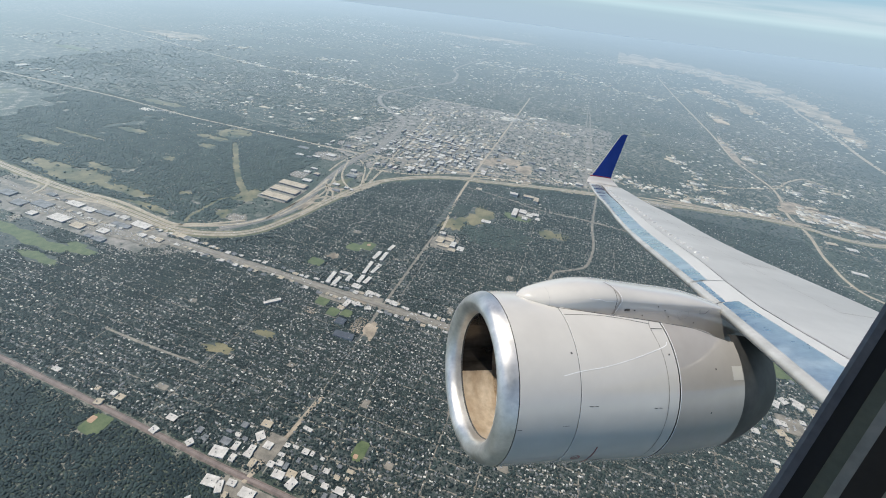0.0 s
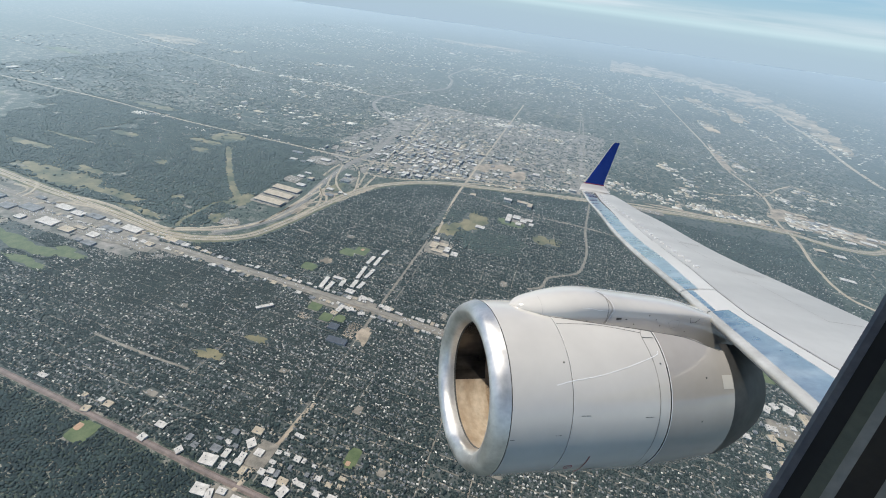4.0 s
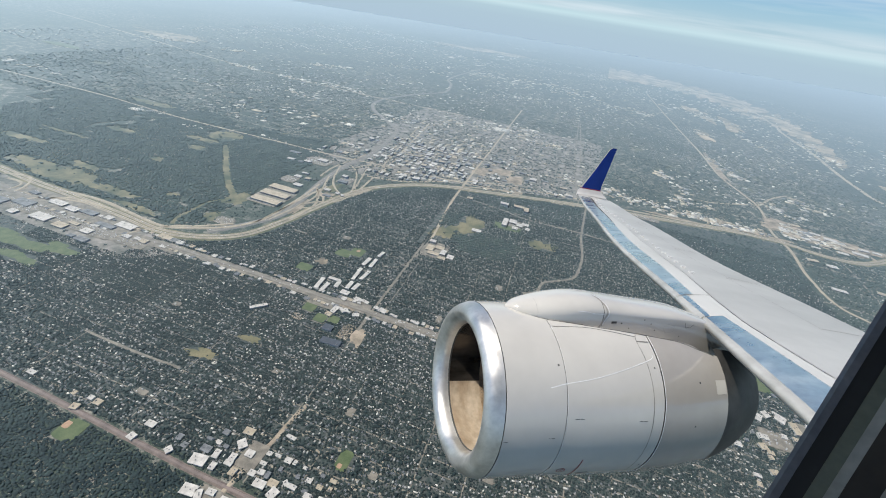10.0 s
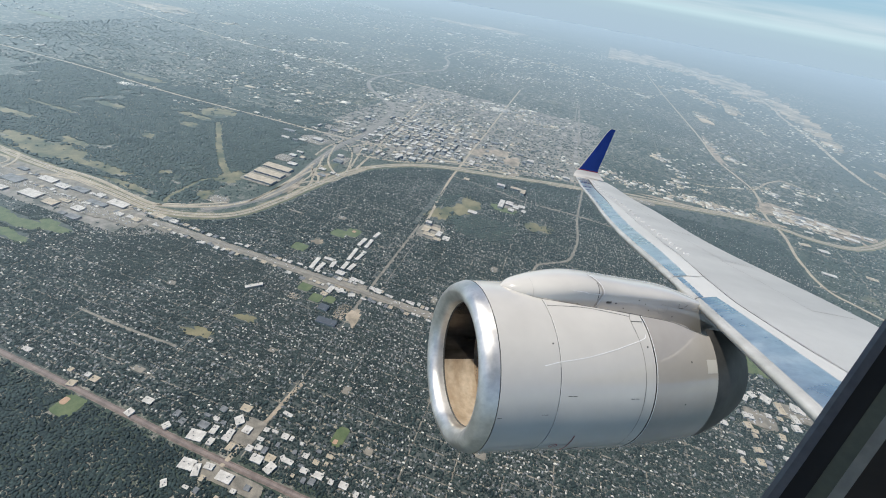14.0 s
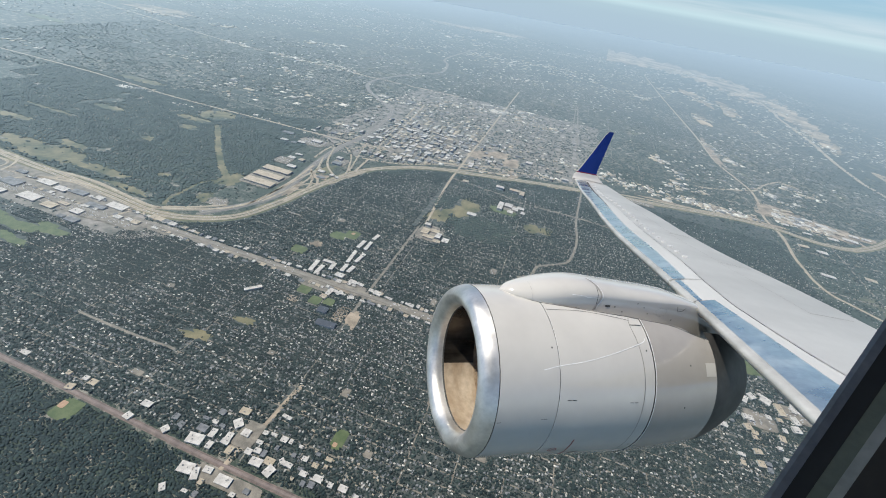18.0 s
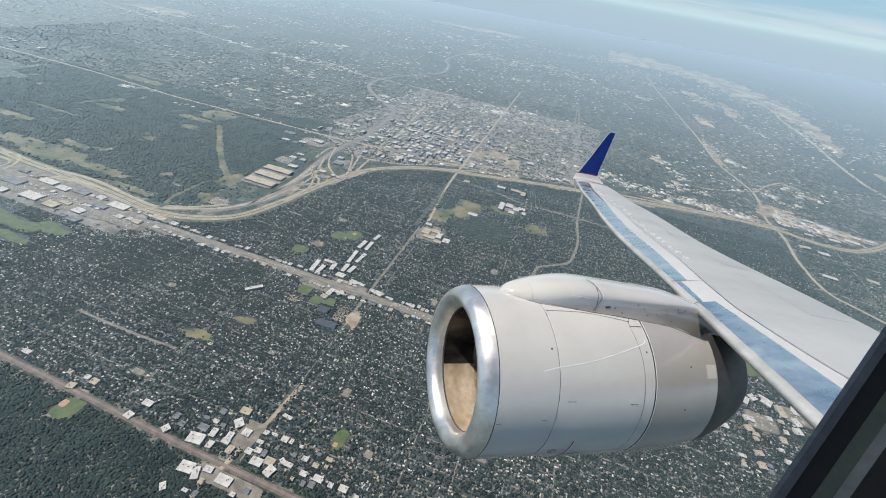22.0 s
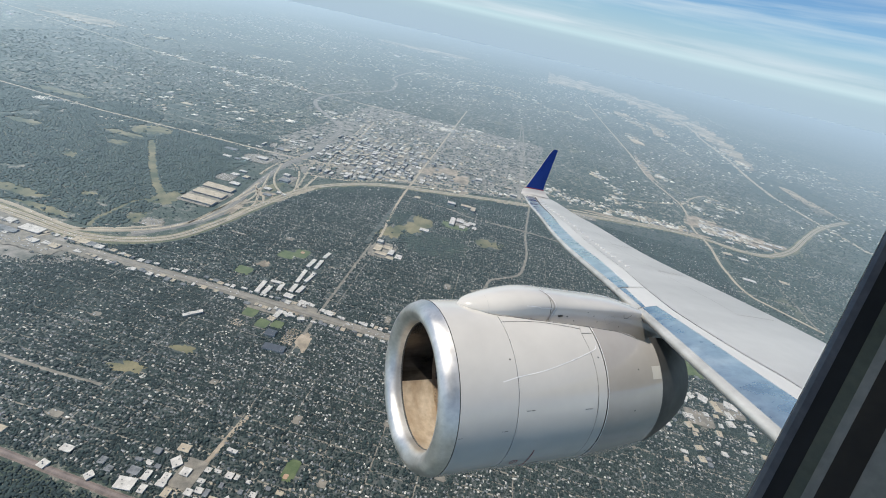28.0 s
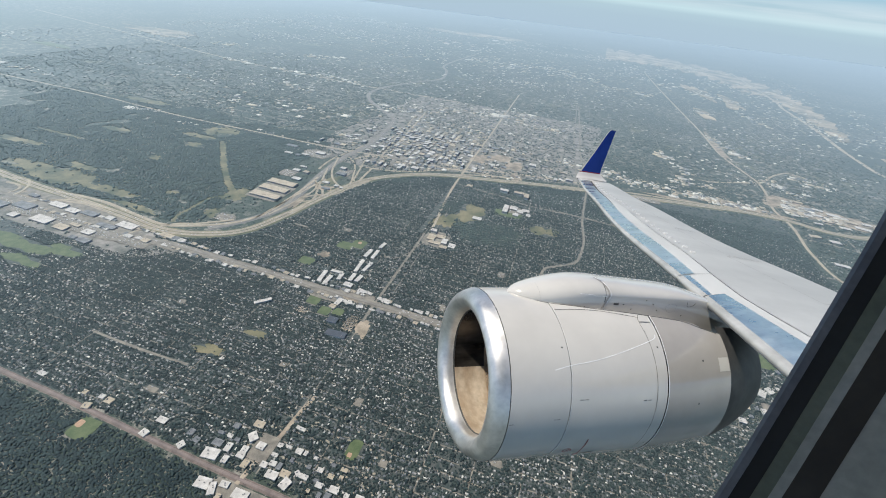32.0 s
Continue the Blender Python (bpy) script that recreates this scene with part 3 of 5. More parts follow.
# latch panels and doubler lines on the cowl
stroke("cowl_edge", [(x, 90.5 + math.degrees(math.asin(cowl_gap(x) / nacelle_radius(x)))) for x in (-0.68, -1.0, -1.4, -1.9, -2.4, -2.9, -3.3, -3.6, -3.9)], 0.012, M_SEAM, "dark edge line of the cowl beside the pylon")
stroke("panel_line", [(-2.52, 119.5), (-2.47, 125), (-2.50, 140), (-2.52, 160), (-2.52, 185), (-2.50, 215)], 0.007, M_SEAM, "thin panel line")
stroke("panel_line", [(-2.47, 124.8), (-2.68, 125.1)], 0.012, M_SEAM)
stroke("panel_line", [(-1.14, 113.0), (-1.7, 114.4), (-2.2, 118.6), (-2.50, 121.5)], 0.008, M_SEAM)
for x, a in ((-2.6, 141), (-3.31, 176), (-0.42, 165), (-2.61, 206), (-3.4, 150), (-1.02, 139)):
    decal("fastener", x, x - 0.025, a, a + 1.0, M_MARK)
decal("pale_patch", -3.74, -3.95, 149.0, 157.5, M_COWL, "paler patch on the sleeve")

# wing
def le(y):
    sag = 0.20 * math.exp(-((y - 5.0) / 3.7) ** 2) + 0.09 * math.exp(-((y - 10.3) / 1.7) ** 2)
    return -4.44 - 0.435 * y - 0.0036 * y * y, 1.385 + 0.1415 * y - sag


def te(y):
    return -9.45 - 0.26 * y


def section(y, u):
    """A point on the wing: u from -1 (lower trailing edge) over 0 (nose) to 1 (upper trailing edge)."""
    x0, z0 = le(y)
    c = x0 - te(y)
    s = abs(u) ** 1.6
    thick = (1.48 * math.sqrt(s) - 0.63 * s - 1.76 * s * s + 1.42 * s ** 3 - 0.51 * s ** 4)
    z = z0 - 0.03 * s * c + (0.062 if u > 0 else -0.095) * thick * c
    return Vector((x0 - s * c, y, z))


def u_of(frac):
    return frac ** (1 / 1.6)


def wing_skin(y0, y1, f0, f1, lift=0.0, n=40, k=14, lower=None):
    """A piece of skin between two spans and two chord fractions of the upper side, lower: the fraction where it ends below the nose."""
    rows = []
    for i in range(n + 1):
        y = y0 + (y1 - y0) * i / n
        a = -u_of(lower) if lower is not None else u_of(f0(y))
        b = u_of(f1(y))
        row = []
        for j in range(k + 1):
            u = a + (b - a) * j / k
            p = section(y, u)
            if lift:
                q = section(y, u + 0.01) - section(y, u - 0.01)
                p = p + Vector((q.z, 0, -q.x)).normalized() * lift
            row.append(p)
        rows.append(row)
    return rows


wing = child("wing", airliner)
wing["label"] = "long grey wing with polished leading edge slats"


def spar(y):
    return float(np.interp(y, (-4.2, -2.4, -2.0, -1.5, -1.0, -0.4, 0.6, 2.2, 4.2, 6.9, 10.0, 13.1), (1.75, 1.33, 1.16, 1.03, 0.92, 0.82, 0.88, 1.12, 1.22, 1.15, 0.72, 0.6))) / (le(y)[0] - te(y))


def slat_depth(y):
    c = le(y)[0] - te(y)
    return (0.45 - 0.17 * y if y < 0.6 else min(0.42 + 0.1 * (y - 0.7), 0.62)) / c


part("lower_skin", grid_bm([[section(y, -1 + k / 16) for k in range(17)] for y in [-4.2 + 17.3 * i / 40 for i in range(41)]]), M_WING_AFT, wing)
part("front_skin", grid_bm(wing_skin(-4.2, 13.1, lambda y: 0, lambda y: spar(y) - 0.002, n=60)), M_WING, wing)
part("spar_line", grid_bm(wing_skin(-4.2, 13.1, lambda y: spar(y) - 0.004, lambda y: spar(y) + 0.006, lift=-0.012, k=2)), M_SEAM, wing)
part("aft_skin", grid_bm(wing_skin(-4.2, 13.1, lambda y: spar(y) + 0.003, lambda y: 1.0, n=60)), M_WING_AFT, wing, "grey aft wing skin with spoilers, darkened for shade")
part("slat", grid_bm(wing_skin(-4.2, -0.25, lambda y: 0, slat_depth, 0.012, 20, 24, 0.05)), M_SLAT, wing, "mirror-polished inboard slat")
part("slat", grid_bm(wing_skin(0.72, 12.5, lambda y: 0, slat_depth, 0.012, 50, 24, 0.05)), M_SLAT, wing, "mirror-polished outboard slat")
for y0, y1, n in ((-4.2, -0.25, 20), (0.72, 12.5, 50), (-0.22, 0.69, 6)):
    part("slat_nose", grid_bm(wing_skin(y0, y1, lambda y: 0, lambda y: 0.022, 0.016, n, 14, 0.05)), M_NOSE, wing, "dull pale grey nose of the slat")
part("pylon_nose", grid_bm(wing_skin(-0.22, 0.69, lambda y: 0, lambda y: 0.045 + 0.012 * y, 0.008, 8, 16, 0.04)), M_SLAT, wing, "polished nose piece over the pylon")
part("slat_edge", grid_bm(wing_skin(-4.2, -0.25, lambda y: slat_depth(y), lambda y: slat_depth(y) + 0.004, 0.004, 20, 2)), M_SEAM, wing)

# skin is closed here: a dark strip stands in for the gap's shade
part("slat_gap", grid_bm(wing_skin(6.9, 12.4, lambda y: slat_depth(y) + 0.006, lambda y: slat_depth(y) + 0.006 + 0.045 * (y - 6.9) / 5.5, 0.005, 24, 3)), M_SEAM, wing, "dark strip in place of the shaded gap behind the outboard slat")
part("slat_end", grid_bm(wing_skin(0.70, 0.72, lambda y: 0.01, lambda y: 0.19, 0.006, 2, 12)), M_JOINT, wing)
part("slat_end", grid_bm(wing_skin(-0.25, -0.235, lambda y: 0.01, lambda y: 0.10, 0.006, 2, 12)), M_SEAM, wing)
for y0, y1, f in ((-0.4, 2.4, 0.60), (2.5, 5.2, 0.64), (5.3, 8.4, 0.67)):
    part("spoiler_line", grid_bm(wing_skin(y0, y1, lambda y, f=f: f, lambda y, f=f: f + 0.003, 0.003, 20, 1)), M_JOINT, wing)
    for ye in (y0, y1):
        part("spoiler_line", grid_bm(wing_skin(ye, ye + 0.02, lambda y, f=f: f, lambda y: 0.9, 0.003, 1, 10)), M_JOINT, wing)

# winglet
WL = [(-10.55, 12.95, 3.215, 1.98), (-10.66, 13.1, 3.33, 1.8), (-10.80, 13.2, 3.50, 1.5), (-11.00, 13.27, 3.72, 1.22), (-11.66, 13.42, 4.62, 0.86), (-12.50, 13.68, 5.75, 0.46), (-12.75, 13.72, 5.98, 0.30)]
WL = fine_profile(WL, 5)


def winglet_rows(i0, i1):
    rows = []
    for i in range(i0, i1):
        x, y, z, c = WL[i]
        j = min(len(WL) - 2, max(1, i))
        d = Vector(WL[j + 1][:3]) - Vector(WL[j - 1][:3])
        nrm = Vector((0, -d.z, d.y)).normalized()
        ring = []
        for k in range(24):
            u = -1 + k / 12
            s = abs(u) ** 1.6
            th = 0.055 * c * (1.48 * math.sqrt(s) - 0.63 * s - 1.76 * s * s + 1.42 * s ** 3 - 0.51 * s ** 4)
            ring.append(Vector((x - s * c, y, z)) + nrm * math.copysign(th, u))
        rows.append(ring)
    return rows


winglet = child("winglet", airliner)
winglet["label"] = "upswept dark blue blended winglet"
part("root_blend", grid_bm(winglet_rows(0, 14), wrap=True), M_WING, winglet, "unpainted grey root of the winglet")
blue = grid_bm(winglet_rows(13, len(WL)), wrap=True)
blue.faces.new(list(blue.verts)[-24:])
part("fin", blue, M_BLUE, winglet, "dark blue painted winglet fin")
part("pinstripe", grid_bm([[p + (p - sum(r, Vector()) / 24).normalized() * 0.004 for p in r] for r in winglet_rows(13, 15)], wrap=True), M_RED, winglet, "thin dark red stripe at the fin's foot")
part("leading_edge", grid_bm([[r[k] + Vector((0.006, 0, 0)) for k in (10, 11, 12, 13, 14)] for r in winglet_rows(14, len(WL))]), M_NOSE, winglet, "pale leading edge")
vg = None
for i in range(22):
    y = 2.3 + 0.46 * i
    p = section(y, u_of(spar(y) + 0.30 / (le(y)[0] - te(y))))
    if vg is None:
        bm = bmesh.new()
        bmesh.ops.create_cube(bm, size=1, matrix=Matrix.Diagonal((0.12, 0.06, 0.05, 1)))
        vg = part("vortex_generator", bm, M_WHITE, wing, "small white vortex generator")
        o = vg
    else:
        o = new("vortex_generator", vg.data)
        o.parent = wing
    o.matrix_basis = Matrix.Translation(p + Vector((0, 0, 0.012))) @ Matrix.Rotation(radians(18), 4, "Z")

# ---- cabin window beside the camera ----
window = new("window_1")
window.matrix_world = AIR
tagged(window, "cabin window with dark rubber seal and beige plastic reveal", "window", kind="structure")
WX, WZ, HW, HH = 2.427, 2.95, 0.60, 0.42


def window_ring(y, grow, n=96):
    pts = []
    for i in range(n):
        a = 2 * math.pi * i / n
        c, s = math.cos(a), math.sin(a)
        x = math.copysign(abs(c) ** 0.5, c) * (HW + grow)
        z = math.copysign(abs(s) ** 0.5, s) * (HH + grow)
        pts.append((WX + x - 0.373 * z, y, WZ + z))
    return pts


def ring_part(name, steps, mat, label=""):
    return part(name, grid_bm([window_ring(y, g) for y, g in steps], wrap=True), mat, window, label)


ring_part("pane_edge", [(-5.052, 0.12), (-5.082, 0.03), (-5.091, 0.001), (-5.095, 0.0), (-5.099, 0.006)], M_RIM, "pale edge of the window pane")
ring_part("seal", [(-5.098, 0.007), (-5.102, 0.010), (-5.107, 0.015), (-5.109, 0.0165)], M_GASKET, "black rubber seal")
ring_part("inner_frame", [(-5.108, 0.0165), (-5.111, 0.019), (-5.116, 0.0245), (-5.117, 0.0255)], M_FRAME, "dark grey-green inner frame")
ring_part("reveal_edge", [(-5.1165, 0.0255), (-5.119, 0.029), (-5.1225, 0.034)], M_REVEAL, "paler moulded edge")
ring_part("shade_gap", [(-5.122, 0.0345), (-5.127, 0.039), (-5.134, 0.046), (-5.139, 0.050)], M_GAP, "dark brown gap of the sliding shade")
ring_part("reveal", [(-5.138, 0.050), (-5.142, 0.054), (-5.18, 0.08), (-5.24, 0.115), (-5.30, 0.15), (-5.315, 0.20)], M_REVEAL, "beige moulded window reveal")
cabin = new("wall_cabin")
cabin.matrix_world = AIR
tagged(cabin, "pale curved cabin wall round the window", "wall", kind="structure")
part("panel", grid_bm([window_ring(-5.313, 0.20), window_ring(-5.32, 0.6), window_ring(-5.8, 1.25), window_ring(-7.0, 1.5), window_ring(-8.2, 1.25)], wrap=True), M_REVEAL, cabin)
part("skin", grid_bm([window_ring(-5.052, 0.118), window_ring(-5.04, 0.3), window_ring(-5.35, 0.95), window_ring(-5.75, 1.32), window_ring(-7.0, 1.6), window_ring(-8.3, 1.3)], wrap=True), M_WHITE, cabin, "white fuselage skin")
# fill lamp added to brighten the reveal, in place of unseen windows across the cabin
glow = new("cabin_fill_light", bpy.data.lights.new("cabin_fill_light", "AREA"))
glow.data.shape, glow.data.size, glow.data.size_y, glow.data.energy, glow.data.color = "RECTANGLE", 1.6, 0.4, 5, (1.0, 0.97, 0.86)
glow.matrix_world = AIR @ Matrix.Translation((3.6, -8.1, 3.3)) @ Matrix.Rotation(radians(90), 4, "X") @ Matrix.Rotation(radians(-12), 4, "Y")

# ---- ground: x along the street grid, y across it; the town lies about 300 below the window ----
rng = np.random.default_rng(7)


def bulk(name, verts, faces, mat, label, category, kind="stuff", smooth=False):
    """One mesh from arrays: verts (n, 3) and faces (m, 3 or 4)."""
    me = bpy.data.meshes.new(name)
    k = faces.shape[1]
    me.vertices.add(len(verts))
    me.vertices.foreach_set("co", np.ascontiguousarray(verts, dtype=np.float32).ravel())
    me.loops.add(faces.size)
    me.loops.foreach_set("vertex_index", np.ascontiguousarray(faces, dtype=np.int32).ravel())
    me.polygons.add(len(faces))
    me.polygons.foreach_set("loop_start", np.arange(0, faces.size, k, dtype=np.int32))
    if smooth:
        me.polygons.foreach_set("use_smooth", np.ones(len(faces), dtype=bool))
    me.update(calc_edges=True)
    me.materials.append(mat)
    return tagged(new(name, me), label, category, kind=kind)


def flat(name, corners, z, mat, label, category):
    n = len(corners)
    ob = mesh_object(name, [(x, y, z) for x, y in corners], [tuple(range(n))], mat)
    return tagged(ob, label, category, kind="structure")


def curve2(points, n=10):
    return [Vector(p) for p in fine_profile(points, n)]


def ribbon(name, points, width, z, mat, label, n=10, skirt=0.6, category="road"):
    """A road as a raised strip with sloping sides along a smooth line."""
    pts = curve2(points, n)
    rows = []
    for i, p in enumerate(pts):
        d = (pts[min(i + 1, len(pts) - 1)] - pts[max(i - 1, 0)]).normalized()
        s = Vector((-d.y, d.x))
        w = width / 2
        rows.append([(*(p + s * o), h) for o, h in ((w + skirt, 0.0), (w, z), (-w, z), (-w - skirt, 0.0))])
    bm = grid_bm(rows)
    me = bpy.data.meshes.new(name)
    bm.to_mesh(me)
    bm.free()
    me.materials.append(mat)
    return tagged(new(name, me), label, category, kind="structure")


# ground sheet, finer towards the town
xs = np.unique(np.concatenate([np.linspace(-7000, 7000, 57), np.linspace(-900, 900, 37)]))
gx, gy = np.meshgrid(xs, np.unique(np.concatenate([np.linspace(-3000, 8000, 45), np.linspace(-100, 1700, 37)])), indexing="ij")
nx, ny = gx.shape
idx = np.arange(nx * ny).reshape(nx, ny)
bulk("ground", np.stack([gx, gy, 0 * gx], -1).reshape(-1, 3), np.stack([idx[:-1, :-1], idx[1:, :-1], idx[1:, 1:], idx[:-1, 1:]], -1).reshape(-1, 4), M_GROUND, "green and grey hazy land with woods and suburbs to the horizon", "ground", "structure")

# roads
FREEWAY = [(-1500, 420), (-1000, 368), (-729, 343), (-618, 337), (-513, 330), (-445, 325), (-393, 340), (-357, 369), (-338, 420), (-322, 494), (-301, 569), (-264, 625), (-196, 676), (-104, 706), (64, 756), (268, 799), (373, 820), (446, 823), (490, 811), (530, 807), (572, 816), (620, 850), (673, 903), (760, 1010), (860, 1120), (1000, 1240)]
NORTH = [(-400, 352), (-368, 400), (-352, 445), (-358, 499), (-369, 575), (-374, 663), (-365, 760), (-384, 921), (-419, 981), (-510, 1068), (-556, 1150), (-554, 1259), (-500, 1420), (-452, 1533), (-480, 1700), (-528, 1847), (-500, 2300)]
ROAD_A = [(-1300, 345), (-900, 325), (-676, 310), (-600, 299), (-560, 296), (-511, 293), (-472, 291), (-434, 303), (-369, 306), (-173, 306), (-79, 306), (40, 306), (120, 308)]
SLANT = [(-356, 169), (-303, 168), (-254, 170)]
ROAD_B = [(-700, 116), (-360, 111), (-218, 107), (-105, 105), (400, 103), (700, 103)]
def offset_line(points, d):
    pts = curve2(points, 4)
    out = []
    for i, q in enumerate(pts):
        t = (pts[min(i + 1, len(pts) - 1)] - pts[max(i - 1, 0)]).normalized()
        out.append((q.x - t.y * d, q.y + t.x * d))
    return out


ribbon("road_verge", FREEWAY, 11, 0.5, M_SCRUB, "dry grass verge and median of the freeway", skirt=3)
ribbon("road_north_verge", NORTH, 8, 0.45, M_ASPHALT, "dark verge of the north freeway", skirt=2)
for d, w in ((-3.0, 3.9), (3.0, 3.9)):
    ribbon("road_freeway", offset_line(FREEWAY, d), w, 0.9, M_CONCRETE, "pale concrete carriageway of the curving freeway", n=3, skirt=0.6)
    ribbon("road_lane_wear", offset_line(FREEWAY, d), 0.9, 0.93, M_ASPHALT_OLD, "worn grey driving lane", n=3, skirt=0.1)
for d in (-2.1, 2.1):
    ribbon("road_north_freeway", offset_line(NORTH, d), 2.6, 0.7, M_ASPHALT_OLD, "grey carriageway leading north", n=3, skirt=0.5)
ribbon("road_arterial_verge", ROAD_A, 9, 0.3, M_LOT, "paved frontage along the commercial street", skirt=1)
ribbon("road_arterial", ROAD_A, 3.4, 0.8, M_ASPHALT_OLD, "grey commercial street through the suburb", skirt=0.8)
ribbon("road_rail_verge", ROAD_B, 3.0, 0.3, M_BALLAST, "brown gravel verge of the rail line", skirt=0.8)
ribbon("road_railside", ROAD_B, 1.5, 0.8, M_TRACK, "reddish brown rail line beside a street")
ribbon("road_cross", [(-152, 1500), (-150, 1029), (-149, 727), (-147, 625), (-137, 508), (-136, 470)], 3.0, 0.45, M_CONCRETE, "straight pale cross street")
ribbon("road_cross_east", [(48, 1500), (52, 1025), (66, 800), (74, 740)], 1.8, 0.3, M_LOT, "straight pale street")
ROAD_W = [(-1600, 690), (-1078, 700), (-916, 693), (-790, 686), (-683, 688), (-543, 693), (-415, 696), (-286, 711), (-184, 719), (-60, 735)]
ribbon("road_west", ROAD_W, 2.8, 0.45, M_CONCRETE, "straight pale road through woods and the town")
ribbon("road_branch", [(-596, 698), (-565, 755), (-540, 838), (-528, 963), (-517, 1065)], 3, 0.35, M_SCRUB, "grassy pale branch road")
ribbon("road_south_frontage", [(-139, 650), (-46, 649), (32, 641), (137, 640), (300, 650)], 2.6, 0.4, M_LOT, "grey street south of the freeway")
ribbon("road_far", [(-2400, 1500), (-1709, 1367), (-1145, 1256), (-659, 1231), (-300, 1240)], 5, 0.3, M_CONCRETE, "far pale highway")
DIAGONAL = [(390, 2600), (400, 2100), (416, 1669), (425, 1423), (426, 1208), (446, 1098), (461, 1020), (454, 939), (441, 865), (448, 795), (440, 719), (440, 683), (442, 647), (452, 618), (471, 603), (490, 589), (530, 560)]
ribbon("road_diagonal", DIAGONAL, 4.4, 0.3, M_CONCRETE, "pale highway past eastern fields")
ribbon("road_far_freeway", [(1000, 3300), (940, 2356), (908, 2156), (885, 1791), (852, 1544), (841, 1388), (843, 1287), (900, 1000)], 12, 0.3, M_CONCRETE, "far pale freeway")
ribbon("road_ring", [(330, 958), (361, 966), (420, 998), (468, 1025), (511, 1090), (559, 1142), (585, 1139), (600, 1120)], 4, 0.3, M_CONCRETE, "pale ring road at the eastern junction")
SLANTED = [(-149, 660), (-68, 650), (-16, 637), (70, 638), (129, 634), (200, 632)]
WINDING = [(84, 756), (78, 632), (81, 558), (74, 503), (61, 484), (33, 462), (26, 437), (10, 425)]
ribbon("road_slant", SLANTED, 2.2, 0.35, M_LOT, "straight pale street past the woods")
ribbon("road_winding", WINDING, 2.4, 0.35, M_LOT, "winding pale street through the suburb")
ribbon("road_far_street", [(54, 1472), (64, 1132), (72, 910), (80, 800)], 3, 0.3, M_LOT, "straight far street")
ribbon("road_town_street", [(-350, 1075), (-323, 857), (-308, 724), (-306, 647), (-297, 543)], 3.2, 0.5, M_CONCRETE, "pale town street crossing the freeway")
ribbon("road_school_street", [(-142, 491), (-141, 444), (-141, 346), (-141, 300), (-140, 262)], 2.0, 0.35, M_LOT, "straight street past the school")
ribbon("road_side_street", [(-136, 444), (-147, 406), (-158, 396), (-176, 392)], 1.6, 0.3, M_LOT, "short curved street")
ribbon("road_crossing_street", [(-149, 92), (-146, 114), (-145, 126), (-141, 144), (-139, 166), (-136, 182)], 2.6, 0.5, M_SOIL, "dusty pale street across the rail line")
ribbon("road_south_lane", [(120, 261), (156, 260), (183, 260), (209, 258), (234, 257), (280, 255)], 1.2, 0.3, M_LOT, "narrow pale street")
ribbon("field_track", [(-914, 455), (-892, 483), (-861, 498), (-826, 502), (-796, 514)], 4, 0.12, M_SCRUB, "pale track through woods", category="field", skirt=2)
ribbon("road_east_lane", [(535, 860), (531, 770), (527, 698), (525, 633), (524, 560)], 1.8, 0.3, M_LOT, "narrow grey road through eastern fields")
ribbon("road_east_cross", [(330, 630), (407, 627), (455, 625), (520, 624), (640, 622)], 1.6, 0.3, M_LOT, "straight grey cross road")
ribbon("road_east_frontage", [(446, 752), (484, 753), (526, 748), (580, 750)], 2.2, 0.35, M_LOT, "pale street beside the eastern plaza")
ribbon("road_frontage", [(-330, 640), (-250, 660), (-150, 735), (-60, 765), (80, 790)], 4, 0.4, M_CONCRETE, "frontage street")
SIDE = [(-640, 338), (-606, 344), (-569, 346), (-540, 344), (-489, 337), (-450, 336), (-416, 352), (-387, 373), (-371, 394), (-362, 420), (-361, 452), (-362, 506), (-366, 560)]
